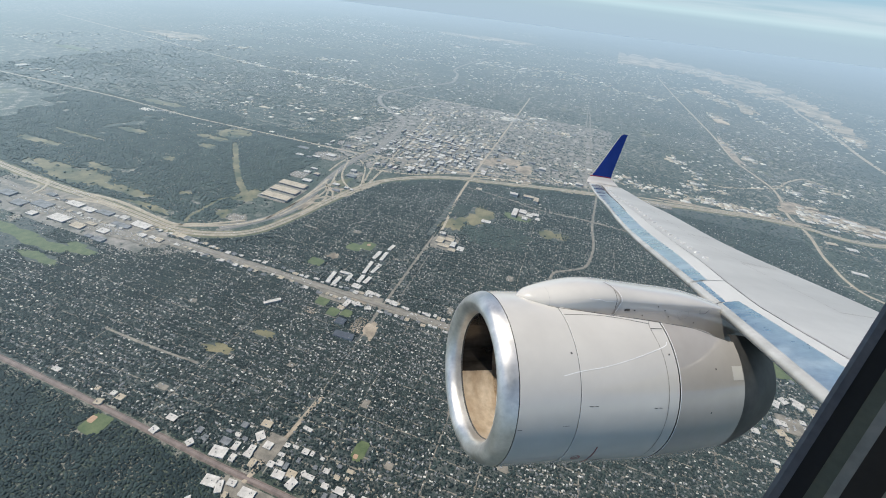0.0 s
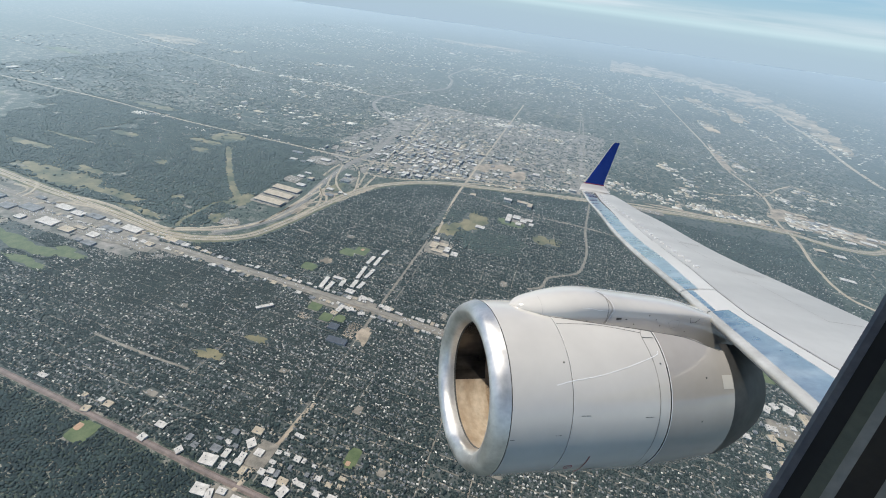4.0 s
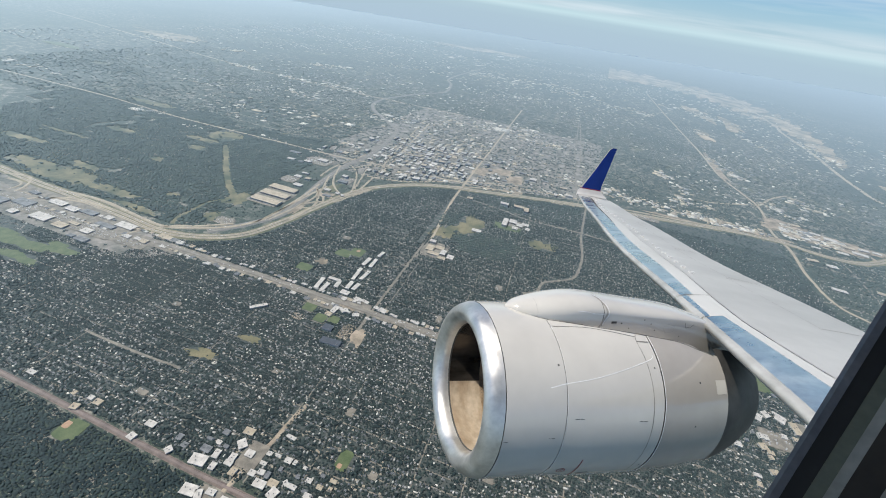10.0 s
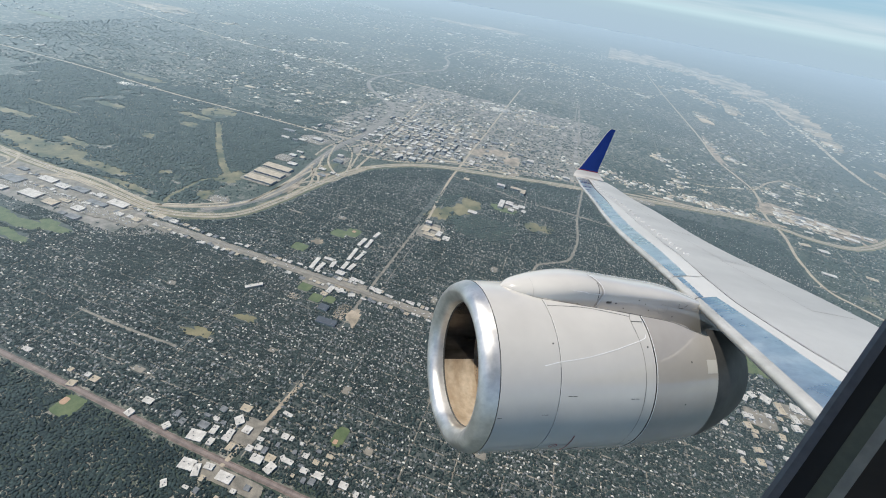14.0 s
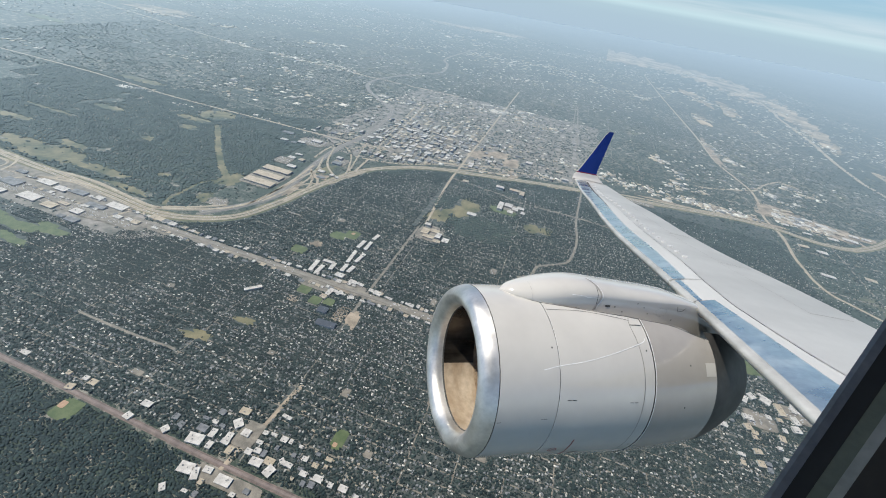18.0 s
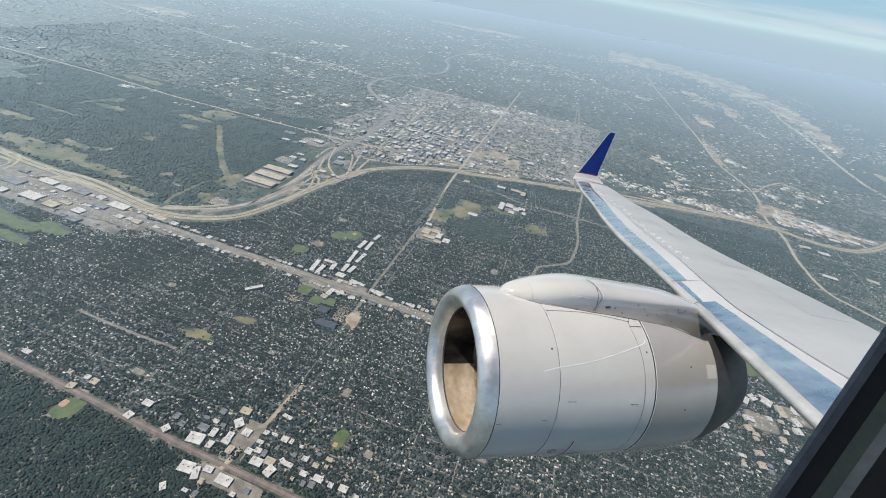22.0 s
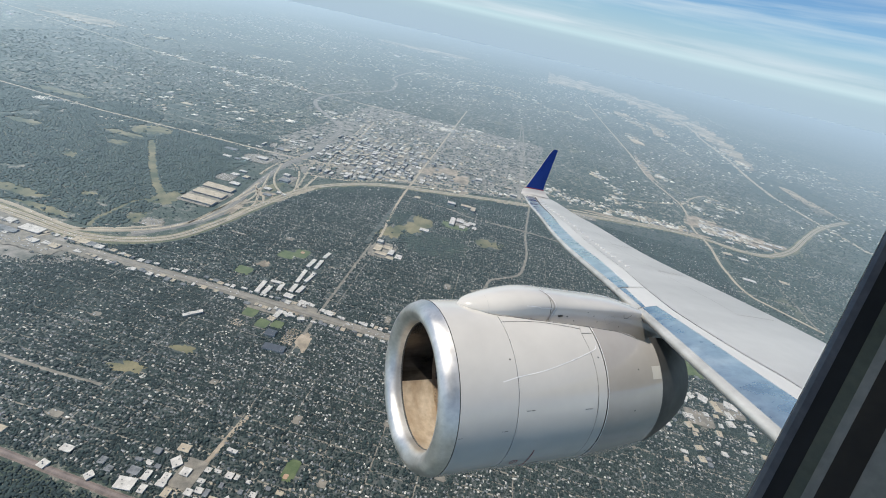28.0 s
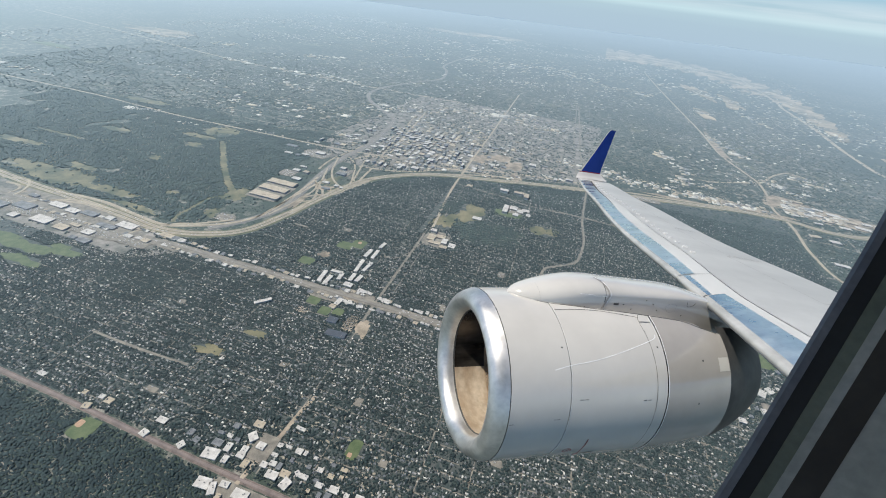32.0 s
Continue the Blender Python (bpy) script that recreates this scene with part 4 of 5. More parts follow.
RAMPS = [
    (SIDE, 3.6, "pale concrete carriageway beside the freeway"),
    ([(-366, 400), (-360, 464), (-356, 520), (-352, 560)], 2.2, "pale freeway ramp"),
    ([(-357, 417), (-348, 470), (-345, 505), (-352, 545), (-372, 600)], 2.0, "curved pale freeway ramp"),
    ([(-358, 539), (-340, 528), (-326, 505), (-330, 482), (-343, 470)], 1.8, "tight curved ramp"),
    ([(-349, 475), (-335, 500), (-310, 517), (-297, 560), (-276, 618)], 2.0, "pale connecting ramp"),
    ([(-381, 656), (-362, 600), (-340, 565), (-312, 545), (-296, 556), (-283, 598)], 2.0, "pale loop road"),
    ([(-366, 668), (-345, 650), (-325, 612), (-308, 560), (-318, 530)], 1.6, "narrow loop street"),
    ([(-316, 709), (-338, 860), (-362, 1030)], 1.8, "straight pale town street"),
    ([(-308, 575), (-325, 640), (-343, 713)], 1.6, "pale town street"),
    ([(-384, 590), (-388, 640), (-380, 690), (-372, 740)], 2.6, "pale ramp beside the north freeway"),
    ([(-355, 660), (-340, 690), (-322, 698), (-300, 705)], 2.2, "curved pale freeway ramp"),
    ([(-635, 311), (-615, 324), (-595, 333), (-540, 335)], 3.0, "narrow pale ramp"),
    ([(-740, 338), (-707, 346), (-690, 338), (-678, 323), (-673, 309)], 2.6, "pale loop ramp"),
    ([(-720, 330), (-700, 331), (-688, 325), (-684, 309)], 2.2, "pale loop ramp"),
    ([(-474, 291), (-466, 313), (-448, 336), (-440, 345), (-417, 358), (-387, 384)], 2.4, "grey street over the freeway"),
    ([(-646, 291), (-636, 309), (-615, 322), (-592, 328), (-574, 331)], 2.6, "pale freeway ramp"),
    ([(-365, 549), (-345, 523), (-332, 496), (-330, 467), (-335, 433)], 2.2, "curved dark ramp"),
    ([(-170, 690), (-150, 702), (-110, 722), (-60, 741)], 2.4, "pale frontage ramp"),
    ([(20, 735), (64, 748), (150, 790), (268, 811), (373, 830)], 2.4, "pale frontage ramp"),
]
for ramp_line, width, text in RAMPS:
    ribbon("road_ramp", ramp_line, width, 0.95, M_CONCRETE, text, skirt=1)
CLEARING = [(-602, 607), (-548, 549), (-501, 499), (-465, 466), (-421, 432)]
TRAIL = [(-450, 345), (-457, 361), (-458, 383), (-459, 417), (-440, 440)]
ribbon("field_clearing", CLEARING, 6, 0.12, M_SCRUB, "mown strip under a power line through woods", category="field", skirt=3)
ribbon("field_trail", TRAIL, 2.4, 0.1, M_SCRUB, "narrow mown strip through woods", category="field", skirt=1)
ribbon("road_slanting", SLANT, 1.1, 0.15, M_LOT, "pale dusty street cutting across the suburb", skirt=0.5)

# open land
LAYER = [0]


def patch(name, cx, cy, rx, ry, mat, label, category="field", z=0.06, wob=0.18, n=40, seed=0, square=0.5):
    LAYER[0] += 1
    z += 0.006 * LAYER[0]
    r = random.Random(seed + int(cx * 7 + cy))
    ph = [r.uniform(0, 6.28) for _ in range(4)]
    pts = []
    for i in range(n):
        a = 2 * math.pi * i / n
        k = 1 + wob * (math.sin(2 * a + ph[0]) + 0.6 * math.sin(3 * a + ph[1]) + 0.5 * math.sin(5 * a + ph[2]) + 0.3 * math.sin(9 * a + ph[3]))
        c, s = math.cos(a), math.sin(a)
        pts.append((cx + rx * k * math.copysign(abs(c) ** square, c), cy + ry * k * math.copysign(abs(s) ** square, s)))
    return flat(name, pts, z, mat, label, category)


MEADOWS = [(-690, 377, 66, 20), (-745, 380, 50, 14), (-690, 412, 30, 7), (-600, 374, 56, 9), (-522, 354, 36, 6), (-436, 446, 17, 20), (-632, 572, 18, 9), (-645, 655, 34, 26), (-660, 610, 40, 8), (-516, 408, 9, 6), (-637, 492, 12, 7), (-912, 727, 55, 14), (-426, 387, 12, 9), (-870, 440, 50, 9), (-850, 495, 60, 3), (-95, 560, 22, 30), (-125, 520, 14, 24), (20, 560, 18, 14), (-800, 560, 30, 8), (300, 560, 60, 40), (-250, 190, 14, 5), (-225, 222, 8, 5), (-340, 560, 8, 26)]
for cx, cy, rx, ry in MEADOWS:
    patch("meadow", cx, cy, rx, ry, M_SCRUB, "dry yellow-green meadow", wob=0.3, n=64, square=0.9)
LAWNS = [(-548, 236, 40, 10), (-500, 246, 20, 8), (-600, 240, 40, 9), (-520, 216, 26, 7), (272, 402, 30, 22), (-184, 276, 6, 6), (-170, 280, 6, 5), (-203, 286, 7, 6), (-225, 395, 10, 8), (-250, 345, 9, 7), (-85, 152, 5, 8), (-275, 97, 9, 8), (-40, 590, 22, 10), (-210, 405, 9, 9)]
for cx, cy, rx, ry in LAWNS:
    patch("lawn", cx, cy, rx, ry, M_GRASS, "mown green sports lawn", wob=0.03 if cx > -300 else 0.3, square=0.25 if cx > -300 else 0.9)
for cx, cy, rx in [(-281, 99, 2.8), (-86, 147, 1.8), (-210, 408, 2.4), (-178, 290, 2.0)]:
    patch("infield", cx, cy, rx, rx, M_CLAY, "orange clay baseball infield", z=0.12, wob=0.03)
SOILS = [(-136, 809, 20, 22), (-98, 832, 24, 24), (-64, 803, 16, 26), (-51, 747, 12, 14), (483, 930, 30, 24), (491, 905, 44, 30), (520, 880, 36, 22), (371, 846, 66, 10), (321, 850, 44, 9), (-238, 365, 8, 5), (400, 836, 60, 7), (250, 815, 50, 5), (436, 1290, 8, 160), (566, 884, 42, 34), (615, 885, 26, 16), (-136, 268, 6, 12), (-335, 530, 12, 10), (-660, 318, 20, 5), (-345, 470, 5, 26)]
for cx, cy, rx, ry in SOILS:
    patch("bare_ground", cx, cy, rx, ry, M_SOIL, "bare tan soil and yards", wob=0.22, n=72, square=0.75)
patch("bare_ground", -150, 270, 6, 11, M_SOIL, "bare tan school yard", wob=0.03, square=0.2)
patch("bare_ground", -205, 268, 6, 4, M_SOIL, "bare tan school yard", wob=0.03, square=0.2)
patch("bare_ground", -168, 303, 9, 4, M_SOIL, "bare tan yard by the street", wob=0.03, square=0.2)
# a long tan belt of cleared land, its border broken by woods
NEAR_RIM = fine_profile([(187, 2986), (489, 3083), (750, 2880), (859, 2504), (934, 2337), (930, 2002), (900, 1640)], 12)
FAR_RIM = fine_profile([(230, 3900), (600, 3750), (980, 3400), (1120, 2900), (1110, 2500), (1060, 2100), (960, 1680)], 12)
rows = []
for k, (a, b) in enumerate(zip(NEAR_RIM, FAR_RIM)):
    a, b = Vector(a), Vector(b)
    lo, hi = 0.10 * math.sin(1.9 * k) + 0.07 * math.sin(4.3 * k), 0.85 + 0.13 * math.sin(1.3 * k + 1) + 0.1 * math.sin(3.7 * k)
    rows.append([(*(a + (b - a) * (lo + (hi - lo) * f)), 0.201) for f in (0, 0.33, 0.66, 1)])
tagged(part("open_belt", grid_bm(rows), M_BARE, None), "distant belt of bare tan land in haze", "field", kind="structure")
for cx, cy, rx, ry in [(585, 2250, 40, 160), (683, 2080, 40, 120), (960, 1350, 40, 90), (500, 1720, 30, 60), (-700, 3300, 300, 120), (-1700, 1500, 200, 50)]:
    patch("open_land", cx, cy, rx, ry, M_BARE, "distant bare tan land in haze", wob=0.34, n=72, square=0.9)
LOTS = [(-70, 330, 3, 5), (-30, 210, 4, 3), (-250, 262, 4, 3), (-100, 190, 3, 4)]
LOTS += [(-260, 140, 5, 2.5), (-60, 150, 3, 3), (20, 180, 4, 3), (-180, 200, 3, 2.5), (-320, 230, 4, 3), (-240, 430, 5, 4), (-300, 412, 12, 1.6), (-20, 420, 4, 6), (-620, 303, 50, 9), (-520, 300, 36, 7), (-410, 301, 36, 6), (-330, 303, 30, 5), (-230, 305, 26, 4.5), (-120, 306, 30, 4), (-138, 97, 26, 5), (-147, 130, 8, 10), (-165, 313, 22, 5), (-195, 297, 20, 6)]
LOTS += [(-121, 463, 18, 20), (-398, 478, 27, 28), (-600, 322, 70, 9), (-480, 300, 50, 8), (-240, 775, 30, 14), (-215, 850, 30, 12), (-270, 720, 30, 12), (-560, 316, 90, 8), (-560, 288, 80, 10), (-470, 290, 40, 8), (-640, 290, 40, 10), (-402, 384, 12, 9), (-338, 600, 12, 16), (-32, 606, 14, 12), (-424, 652, 26, 18),  (262, 318, 14, 10), (300, 340, 16, 9), (-60, 305, 60, 3.6), (-418, 550, 14, 12), (150, 775, 70, 9)]
for cx, cy, rx, ry in LOTS:
    patch("parking_lot", cx, cy, rx, ry, M_LOT, "pale grey paved parking lots", "parking lot", z=0.0, wob=0.03, square=0.22)
patch("lawn", -1603, 1013, 60, 22, M_GRASS, "pale green open field in haze", "field", z=0.07, square=0.8)

# yards between the houses
flat("ground_paved", [(-760, 268), (-430, 262), (-380, 300), (-420, 318), (-470, 321), (-560, 324), (-650, 331), (-760, 338)], 0.05, M_PAVED, "paved yards of the western stores", "ground")
flat("ground_yards", [(-620, 113), (430, 113), (430, 301), (-430, 301), (-620, 285)], 0.016, M_YARD, "brownish yards and lawns of the suburb", "ground")
flat("ground_yards", [(-395, 322), (-352, 368), (-330, 420), (-314, 492), (-292, 566), (-255, 618), (-190, 664), (-100, 694), (64, 742), (268, 786), (430, 810), (430, 310), (-395, 310)], 0.018, M_YARD, "brownish yards and lawns of the suburb", "ground")
flat("ground_yards", [(-110, -80), (430, -80), (430, 101), (-110, 101)], 0.017, M_YARD, "brownish yards and lawns of the suburb", "ground")
flat("ground_yards", [(-470, 650), (-420, 1250), (120, 1250), (120, 790), (-60, 742), (-200, 700), (-300, 640)], 0.015, M_PAVED, "paved blocks of the town centre", "ground")
# street grid of the suburbs
sv, sf = [], []


def street(x0, y0, x1, y1, w=0.5):
    d = Vector((x1 - x0, y1 - y0)).normalized() * w
    i = len(sv)
    sv.extend([(x0 - d.y, y0 + d.x, 0.03), (x0 + d.y, y0 - d.x, 0.03), (x1 + d.y, y1 - d.x, 0.03), (x1 - d.y, y1 + d.x, 0.03)])
    sf.append((i, i + 1, i + 2, i + 3))


for y in range(119, 300, 10):
    street(-520, y, 420, y)
for x in range(-500, 420, 36):
    street(x, 112, x, 302)
for y in range(324, 640, 12):
    street(-330 if y < 500 else -180, y, 420, y)
for x in range(-290, 420, 40):
    street(x, 308, x, 640 if x > -150 else 520)
for y in range(-60, 100, 11):
    street(-110, y, 420, y)
for x in range(-100, 420, 46):
    street(x, -80, x, 102)
for y in range(664, 1000, 17):
    street(-350 + 0.2 * (y - 664), y, -150, y, 0.9)
for x in range(-345, -30, 21):
    street(x, max(664, 700 + 0.3 * (x + 200)), x, 990, 0.9)
for y in range(880, 1900, 40):
    street(-340, y, 800, y, 0.7)
for x in range(-330, 800, 60):
    street(x, 830, x, 1500, 0.5)
for y in range(720, 1200, 36):
    street(-1000, y, -430, y, 1.0)
bulk("road_residential_streets", np.array(sv), np.array(sf), M_LOT, "thin pale residential streets between trees", "street", "structure")

# ---- where woods, houses and lawns lie ----
def value_noise(px, py, size, seed):
    r = np.random.default_rng(seed).random((64, 64))
    u, v = px / size, py / size
    i, j = np.floor(u).astype(int), np.floor(v).astype(int)
    fu, fv = u - i, v - j
    fu, fv = fu * fu * (3 - 2 * fu), fv * fv * (3 - 2 * fv)
    g = lambda a, b: r[a % 64, b % 64]
    return (g(i, j) * (1 - fu) + g(i + 1, j) * fu) * (1 - fv) + (g(i, j + 1) * (1 - fu) + g(i + 1, j + 1) * fu) * fv


def line_distance(px, py, line):
    d = np.full(px.shape, 1e9)
    pts = curve2(line, 3)
    for a, b in zip(pts[:-1], pts[1:]):
        ab = b - a
        t = np.clip(((px - a.x) * ab.x + (py - a.y) * ab.y) / max(ab.length_squared, 1e-6), 0, 1)
        d = np.minimum(d, np.hypot(px - a.x - t * ab.x, py - a.y - t * ab.y))
    return d


def in_any(px, py, patches, grow=0.0):
    m = np.zeros(px.shape, bool)
    ragged = 0.45 + 1.1 * value_noise(px, py, 9, 31)
    for cx, cy, rx, ry in patches:
        m |= (np.abs((px - cx) / (rx + grow)) ** 2.4 + np.abs((py - cy) / (ry + grow)) ** 2.4) < ragged
    return m


def blocked(px, py):
    return ((line_distance(px, py, FREEWAY) < 10) | ((px > -740) & (px < -440) & (py > 266) & (py < 332) & (value_noise(px, py, 7, 71) < 0.8)) | (line_distance(px, py, NORTH) < 7.5) | (line_distance(px, py, ROAD_A) < 5) | ((line_distance(px, py, ROAD_B) < 3.6) & (np.abs(px) < 800))
            | (line_distance(px, py, SIDE) < 6) | (line_distance(px, py, CLEARING) < 5) | (line_distance(px, py, TRAIL) < 2.4) | (line_distance(px, py, ROAD_W) < 4) | (line_distance(px, py, SLANT) < 1.8)
            | ((np.abs(px + 148) < 3.5) & (py > 470)) | ((np.abs(px - 62) < 4) & (py > 760)) | (line_distance(px, py, WINDING) < 2.4) | (line_distance(px, py, SLANTED) < 2.2) | ((np.abs(px + 141) < 2) & (((py > 98) & (py < 182)) | ((py > 249) & (py < 470)))) | (line_distance(px, py, DIAGONAL) < 5))


def wooded(px, py):
    edge = 60 * (value_noise(px, py, 55, 21) - 0.5)
    w = (px < -425 + 0.3 * edge) & (py > 345) & (py < 735 + edge) & (px > -1050 + 3 * edge)
    w |= (py < 100) & (px < -112)
    w |= in_any(px, py, [(-60, 515, 50, 34), (-118, 560, 26, 36), (-240, 630, 16, 24)])
    return w


def inner(px, py):
    """Inside the freeway's bend, on the suburb's side."""
    return (py < 325) | (px > np.interp(py, (325, 340, 369, 420, 494, 569, 625, 676, 706, 756, 800, 830), (-445, -393, -357, -338, -322, -301, -264, -196, -104, 64, 268, 420)))


# houses along the streets
hx, hy = [], []
for y0, y1, dy, x0, x1, step, off in ((119, 300, 10, -520, 420, 2.1, 2.3), (324, 740, 12, -380, 420, 2.4, 2.7), (-60, 100, 11, -110, 420, 2.2, 2.5), (880, 1900, 40, -340, 800, 5.0, 8.0), (900, 1900, 40, -340, 800, 5.0, 8.0), (720, 1200, 24, -1000, -430, 4.4, 5.5), (122, 300, 12, -900, -520, 2.8, 2.7), (330, 820, 14, 420, 900, 3.4, 3.2)):
    for y in range(y0, y1, dy):
        for sgn in (-1, 1):
            xx = np.arange(x0, x1, step)
            hx.append(xx), hy.append(np.full(xx.shape, y + sgn * off))
hx, hy = np.concatenate(hx), np.concatenate(hy)
hx, hy = hx + rng.normal(0, 0.9, hx.shape), hy + rng.normal(0, 1.0, hy.shape)
keep = ~blocked(hx, hy) & ~wooded(hx, hy) & (inner(hx, hy) | (hy > 715)) & ~in_any(hx, hy, MEADOWS + LAWNS + SOILS + LOTS, 2) & (rng.random(hx.shape) < np.where(hy > 700, 0.9 * value_noise(hx, hy, 110, 3) ** 2, 0.95 * (0.25 + 0.9 * value_noise(hx, hy, 46, 3)) * (0.35 + 0.9 * value_noise(hx, hy, 13, 4))))
hx, hy = hx[keep], hy[keep]
hw, hd = rng.uniform(0.5, 0.95, hx.shape) * np.exp(rng.normal(0, 0.22, hx.shape)), rng.uniform(0.42, 0.65, hx.shape)
hw, hd = hw * np.where(hy > 700, 1.3, 1.0), hd * np.where(hy > 700, 1.3, 0.95)
turn = rng.random(hx.shape) < 0.4
hw, hd = np.where(turn, hd, hw), np.where(turn, hw, hd)
hh = rng.uniform(0.45, 0.7, hx.shape)
near = (hx > -160) & (hx < -40) & (hy > 122) & (hy < 185)
near &= np.cumsum(near) <= 290

ROOF = np.array([(-1, -1, 0), (1, -1, 0), (1, 1, 0), (-1, 1, 0), (-0.8, 0, 1), (0.8, 0, 1)], float)
RF = np.array([(0, 1, 5), (0, 5, 4), (2, 3, 4), (2, 4, 5), (1, 2, 5), (3, 0, 4)])
BOX = np.array([(-1, -1, 0), (1, -1, 0), (1, 1, 0), (-1, 1, 0), (-1, -1, 1), (1, -1, 1), (1, 1, 1), (-1, 1, 1)], float)
BF = np.array([(0, 1, 5, 4), (1, 2, 6, 5), (2, 3, 7, 6), (3, 0, 4, 7)])
BT = np.concatenate([BF, [(4, 5, 6, 7)]])


def swarm(shape, faces, x, y, z, sx, sy, sz):
    v = shape[None] * np.stack([sx, sy, sz], -1)[:, None] + np.stack([x, y, z], -1)[:, None]
    f = faces[None] + (np.arange(len(x)) * len(shape))[:, None, None]
    return v.reshape(-1, 3), f.reshape(-1, faces.shape[1])


far_h = ~near
pale = rng.random(hx.shape) < np.where(hy > 700, 0.14, 0.3)
for sel, mat, nm in ((far_h & pale, M_ROOF_WHITE, "pale"), (far_h & ~pale, M_ROOF_GREY, "grey")):
    bulk("house_roofs", *swarm(ROOF, RF, hx[sel], hy[sel], hh[sel], hw[sel] * 1.06, hd[sel] * 1.06, np.full(sel.sum(), 0.36)), mat, nm + " hipped roofs of suburban houses", "houses")
bulk("house_walls", *swarm(BOX, BF, hx[far_h], hy[far_h], 0 * hx[far_h], hw[far_h] * 0.95, hd[far_h] * 0.95, hh[far_h] + 0.02), M_WALL, "pale walls of suburban houses", "houses")

house_kinds = []
for k, (a, b, mat, text) in enumerate([(0.95, 0.6, M_ROOF_GREY, "dark shingle"), (0.6, 0.9, M_ROOF_WHITE, "pale shingle"), (1.0, 0.55, M_ROOF_GREY, "brownish"), (0.55, 0.85, M_ROOF_GREY, "grey shingle"), (0.85, 0.65, M_ROOF_TAN, "tan shingle")]):
    h = new("house")
    tagged(h, "small suburban house with a " + text + " roof among trees", "house", "suburban houses")
    mesh_object("wall", BOX * (a * 0.95, b * 0.95, 0.55), [tuple(f) for f in BT], M_WALL, h)
    ax = ROOF if a > b else ROOF[:, [1, 0, 2]] * (1, 1, 1)
    mesh_object("roof", ax * (a, b, 0.38) + (0, 0, 0.55), [tuple(f) for f in RF], mat, h)
    mesh_object("chimney", BOX * (0.06, 0.06, 0.25) + (a * 0.3, b * 0.25, 0.68), [tuple(f) for f in BT], M_WALL, h)
    house_kinds.append(h)
for n, i in enumerate(np.flatnonzero(near)):
    m = pose(hx[i], hy[i], 0.0, 0, 0, rng.uniform(-3, 3))
    if n < len(house_kinds):
        house_kinds[n].matrix_world = m
    else:
        copy_thing(house_kinds[rng.integers(len(house_kinds))], m)

# ---- trees ----
DOME = np.array([(math.cos(1.5708 * k), math.sin(1.5708 * k), -0.35) for k in range(4)] + [(math.cos(1.5708 * k + 0.785) * 0.88, math.sin(1.5708 * k + 0.785) * 0.88, 0.45) for k in range(4)] + [(0, 0, 0.95)])
DF = np.array([(k, (k + 1) % 4, 4 + k) for k in range(4)] + [(4 + k, (k + 1) % 4, 4 + (k + 1) % 4) for k in range(4)] + [(4 + k, 4 + (k + 1) % 4, 8) for k in range(4)])


def crowns(name, x, y, r, mat, label, flat_=1.0):
    n = len(x)
    v = DOME[None] * rng.uniform(0.6, 1.35, (n, 9, 1))
    a = rng.uniform(0, 6.28, n)
    c, s = np.cos(a)[:, None], np.sin(a)[:, None]
    v = np.stack([v[..., 0] * c - v[..., 1] * s, v[..., 0] * s + v[..., 1] * c, v[..., 2] * flat_ * rng.uniform(0.8, 1.15, (n, 1))], -1) * r[:, None, None]
    v += np.stack([x, y, r * 0.6 * flat_], -1)[:, None]
    f = DF[None] + (np.arange(n) * 9)[:, None, None]
    return bulk(name, v.reshape(-1, 3), f.reshape(-1, 3), mat, label, "trees", smooth=True)


def scatter(x0, x1, y0, y1, step):
    gx, gy = np.meshgrid(np.arange(x0, x1, step), np.arange(y0, y1, step))
    gx, gy = gx.ravel(), gy.ravel()
    return gx + rng.uniform(-0.5, 0.5, gx.shape) * step, gy + rng.uniform(-0.5, 0.5, gy.shape) * step


def seen(px, py):
    return (px > -3.4 * py - 260) & (px < 1.7 * py + 140)


def clear(px, py, grow=1.0):
    return ~blocked(px, py) & (~in_any(px, py, MEADOWS, grow) | (value_noise(px, py, 5, 51) > 0.88)) & ~in_any(px, py, LAWNS + SOILS + LOTS, grow)


tx, ty = scatter(-560, 430, -40, 330, 1.42)
fx, fy = scatter(-460, 430, 330, 750, 2.15)
tx, ty = np.concatenate([tx, fx]), np.concatenate([ty, fy])
keep = seen(tx, ty) & clear(tx, ty) & ~wooded(tx, ty) & (rng.random(tx.shape) < 0.55 + 0.6 * value_noise(tx, ty, 24, 5))
keep &= inner(tx, ty) | (rng.random(tx.shape) < 0.12)
taken = np.zeros((1400, 900), bool)
ok = (hx > -1000) & (hx < 400) & (hy > -100) & (hy < 800)
for dx, dy in ((0, 0), (0.6, 0), (-0.6, 0), (0, 0.5), (0, -0.5)):
    taken[(hx[ok] + dx + 1000).astype(int).clip(0, 1399), (hy[ok] + dy + 100).astype(int).clip(0, 899)] = True
for y in (139, 179, 219, 259, 289, 372, 432, 492, 552, 39, 72):
    taken[:, y + 100] = True
for x in (-464, -356, -248, -140, -32, 76, 184, -250, -130, -10):
    taken[x + 1000, :] = True
keep &= ~taken[(tx + 1000).astype(int).clip(0, 1399), (ty + 100).astype(int).clip(0, 899)] | (rng.random(tx.shape) < 0.12)
tx, ty = tx[keep], ty[keep]
ex, ey = scatter(-1300, -560, 90, 345, 3.6)
keep = seen(ex, ey) & clear(ex, ey) & (rng.random(ex.shape) < 0.2 + 0.9 * value_noise(ex, ey, 40, 5))
tx, ty = np.concatenate([tx, ex[keep]]), np.concatenate([ty, ey[keep]])
ex, ey = scatter(430, 900, 300, 840, 3.4)
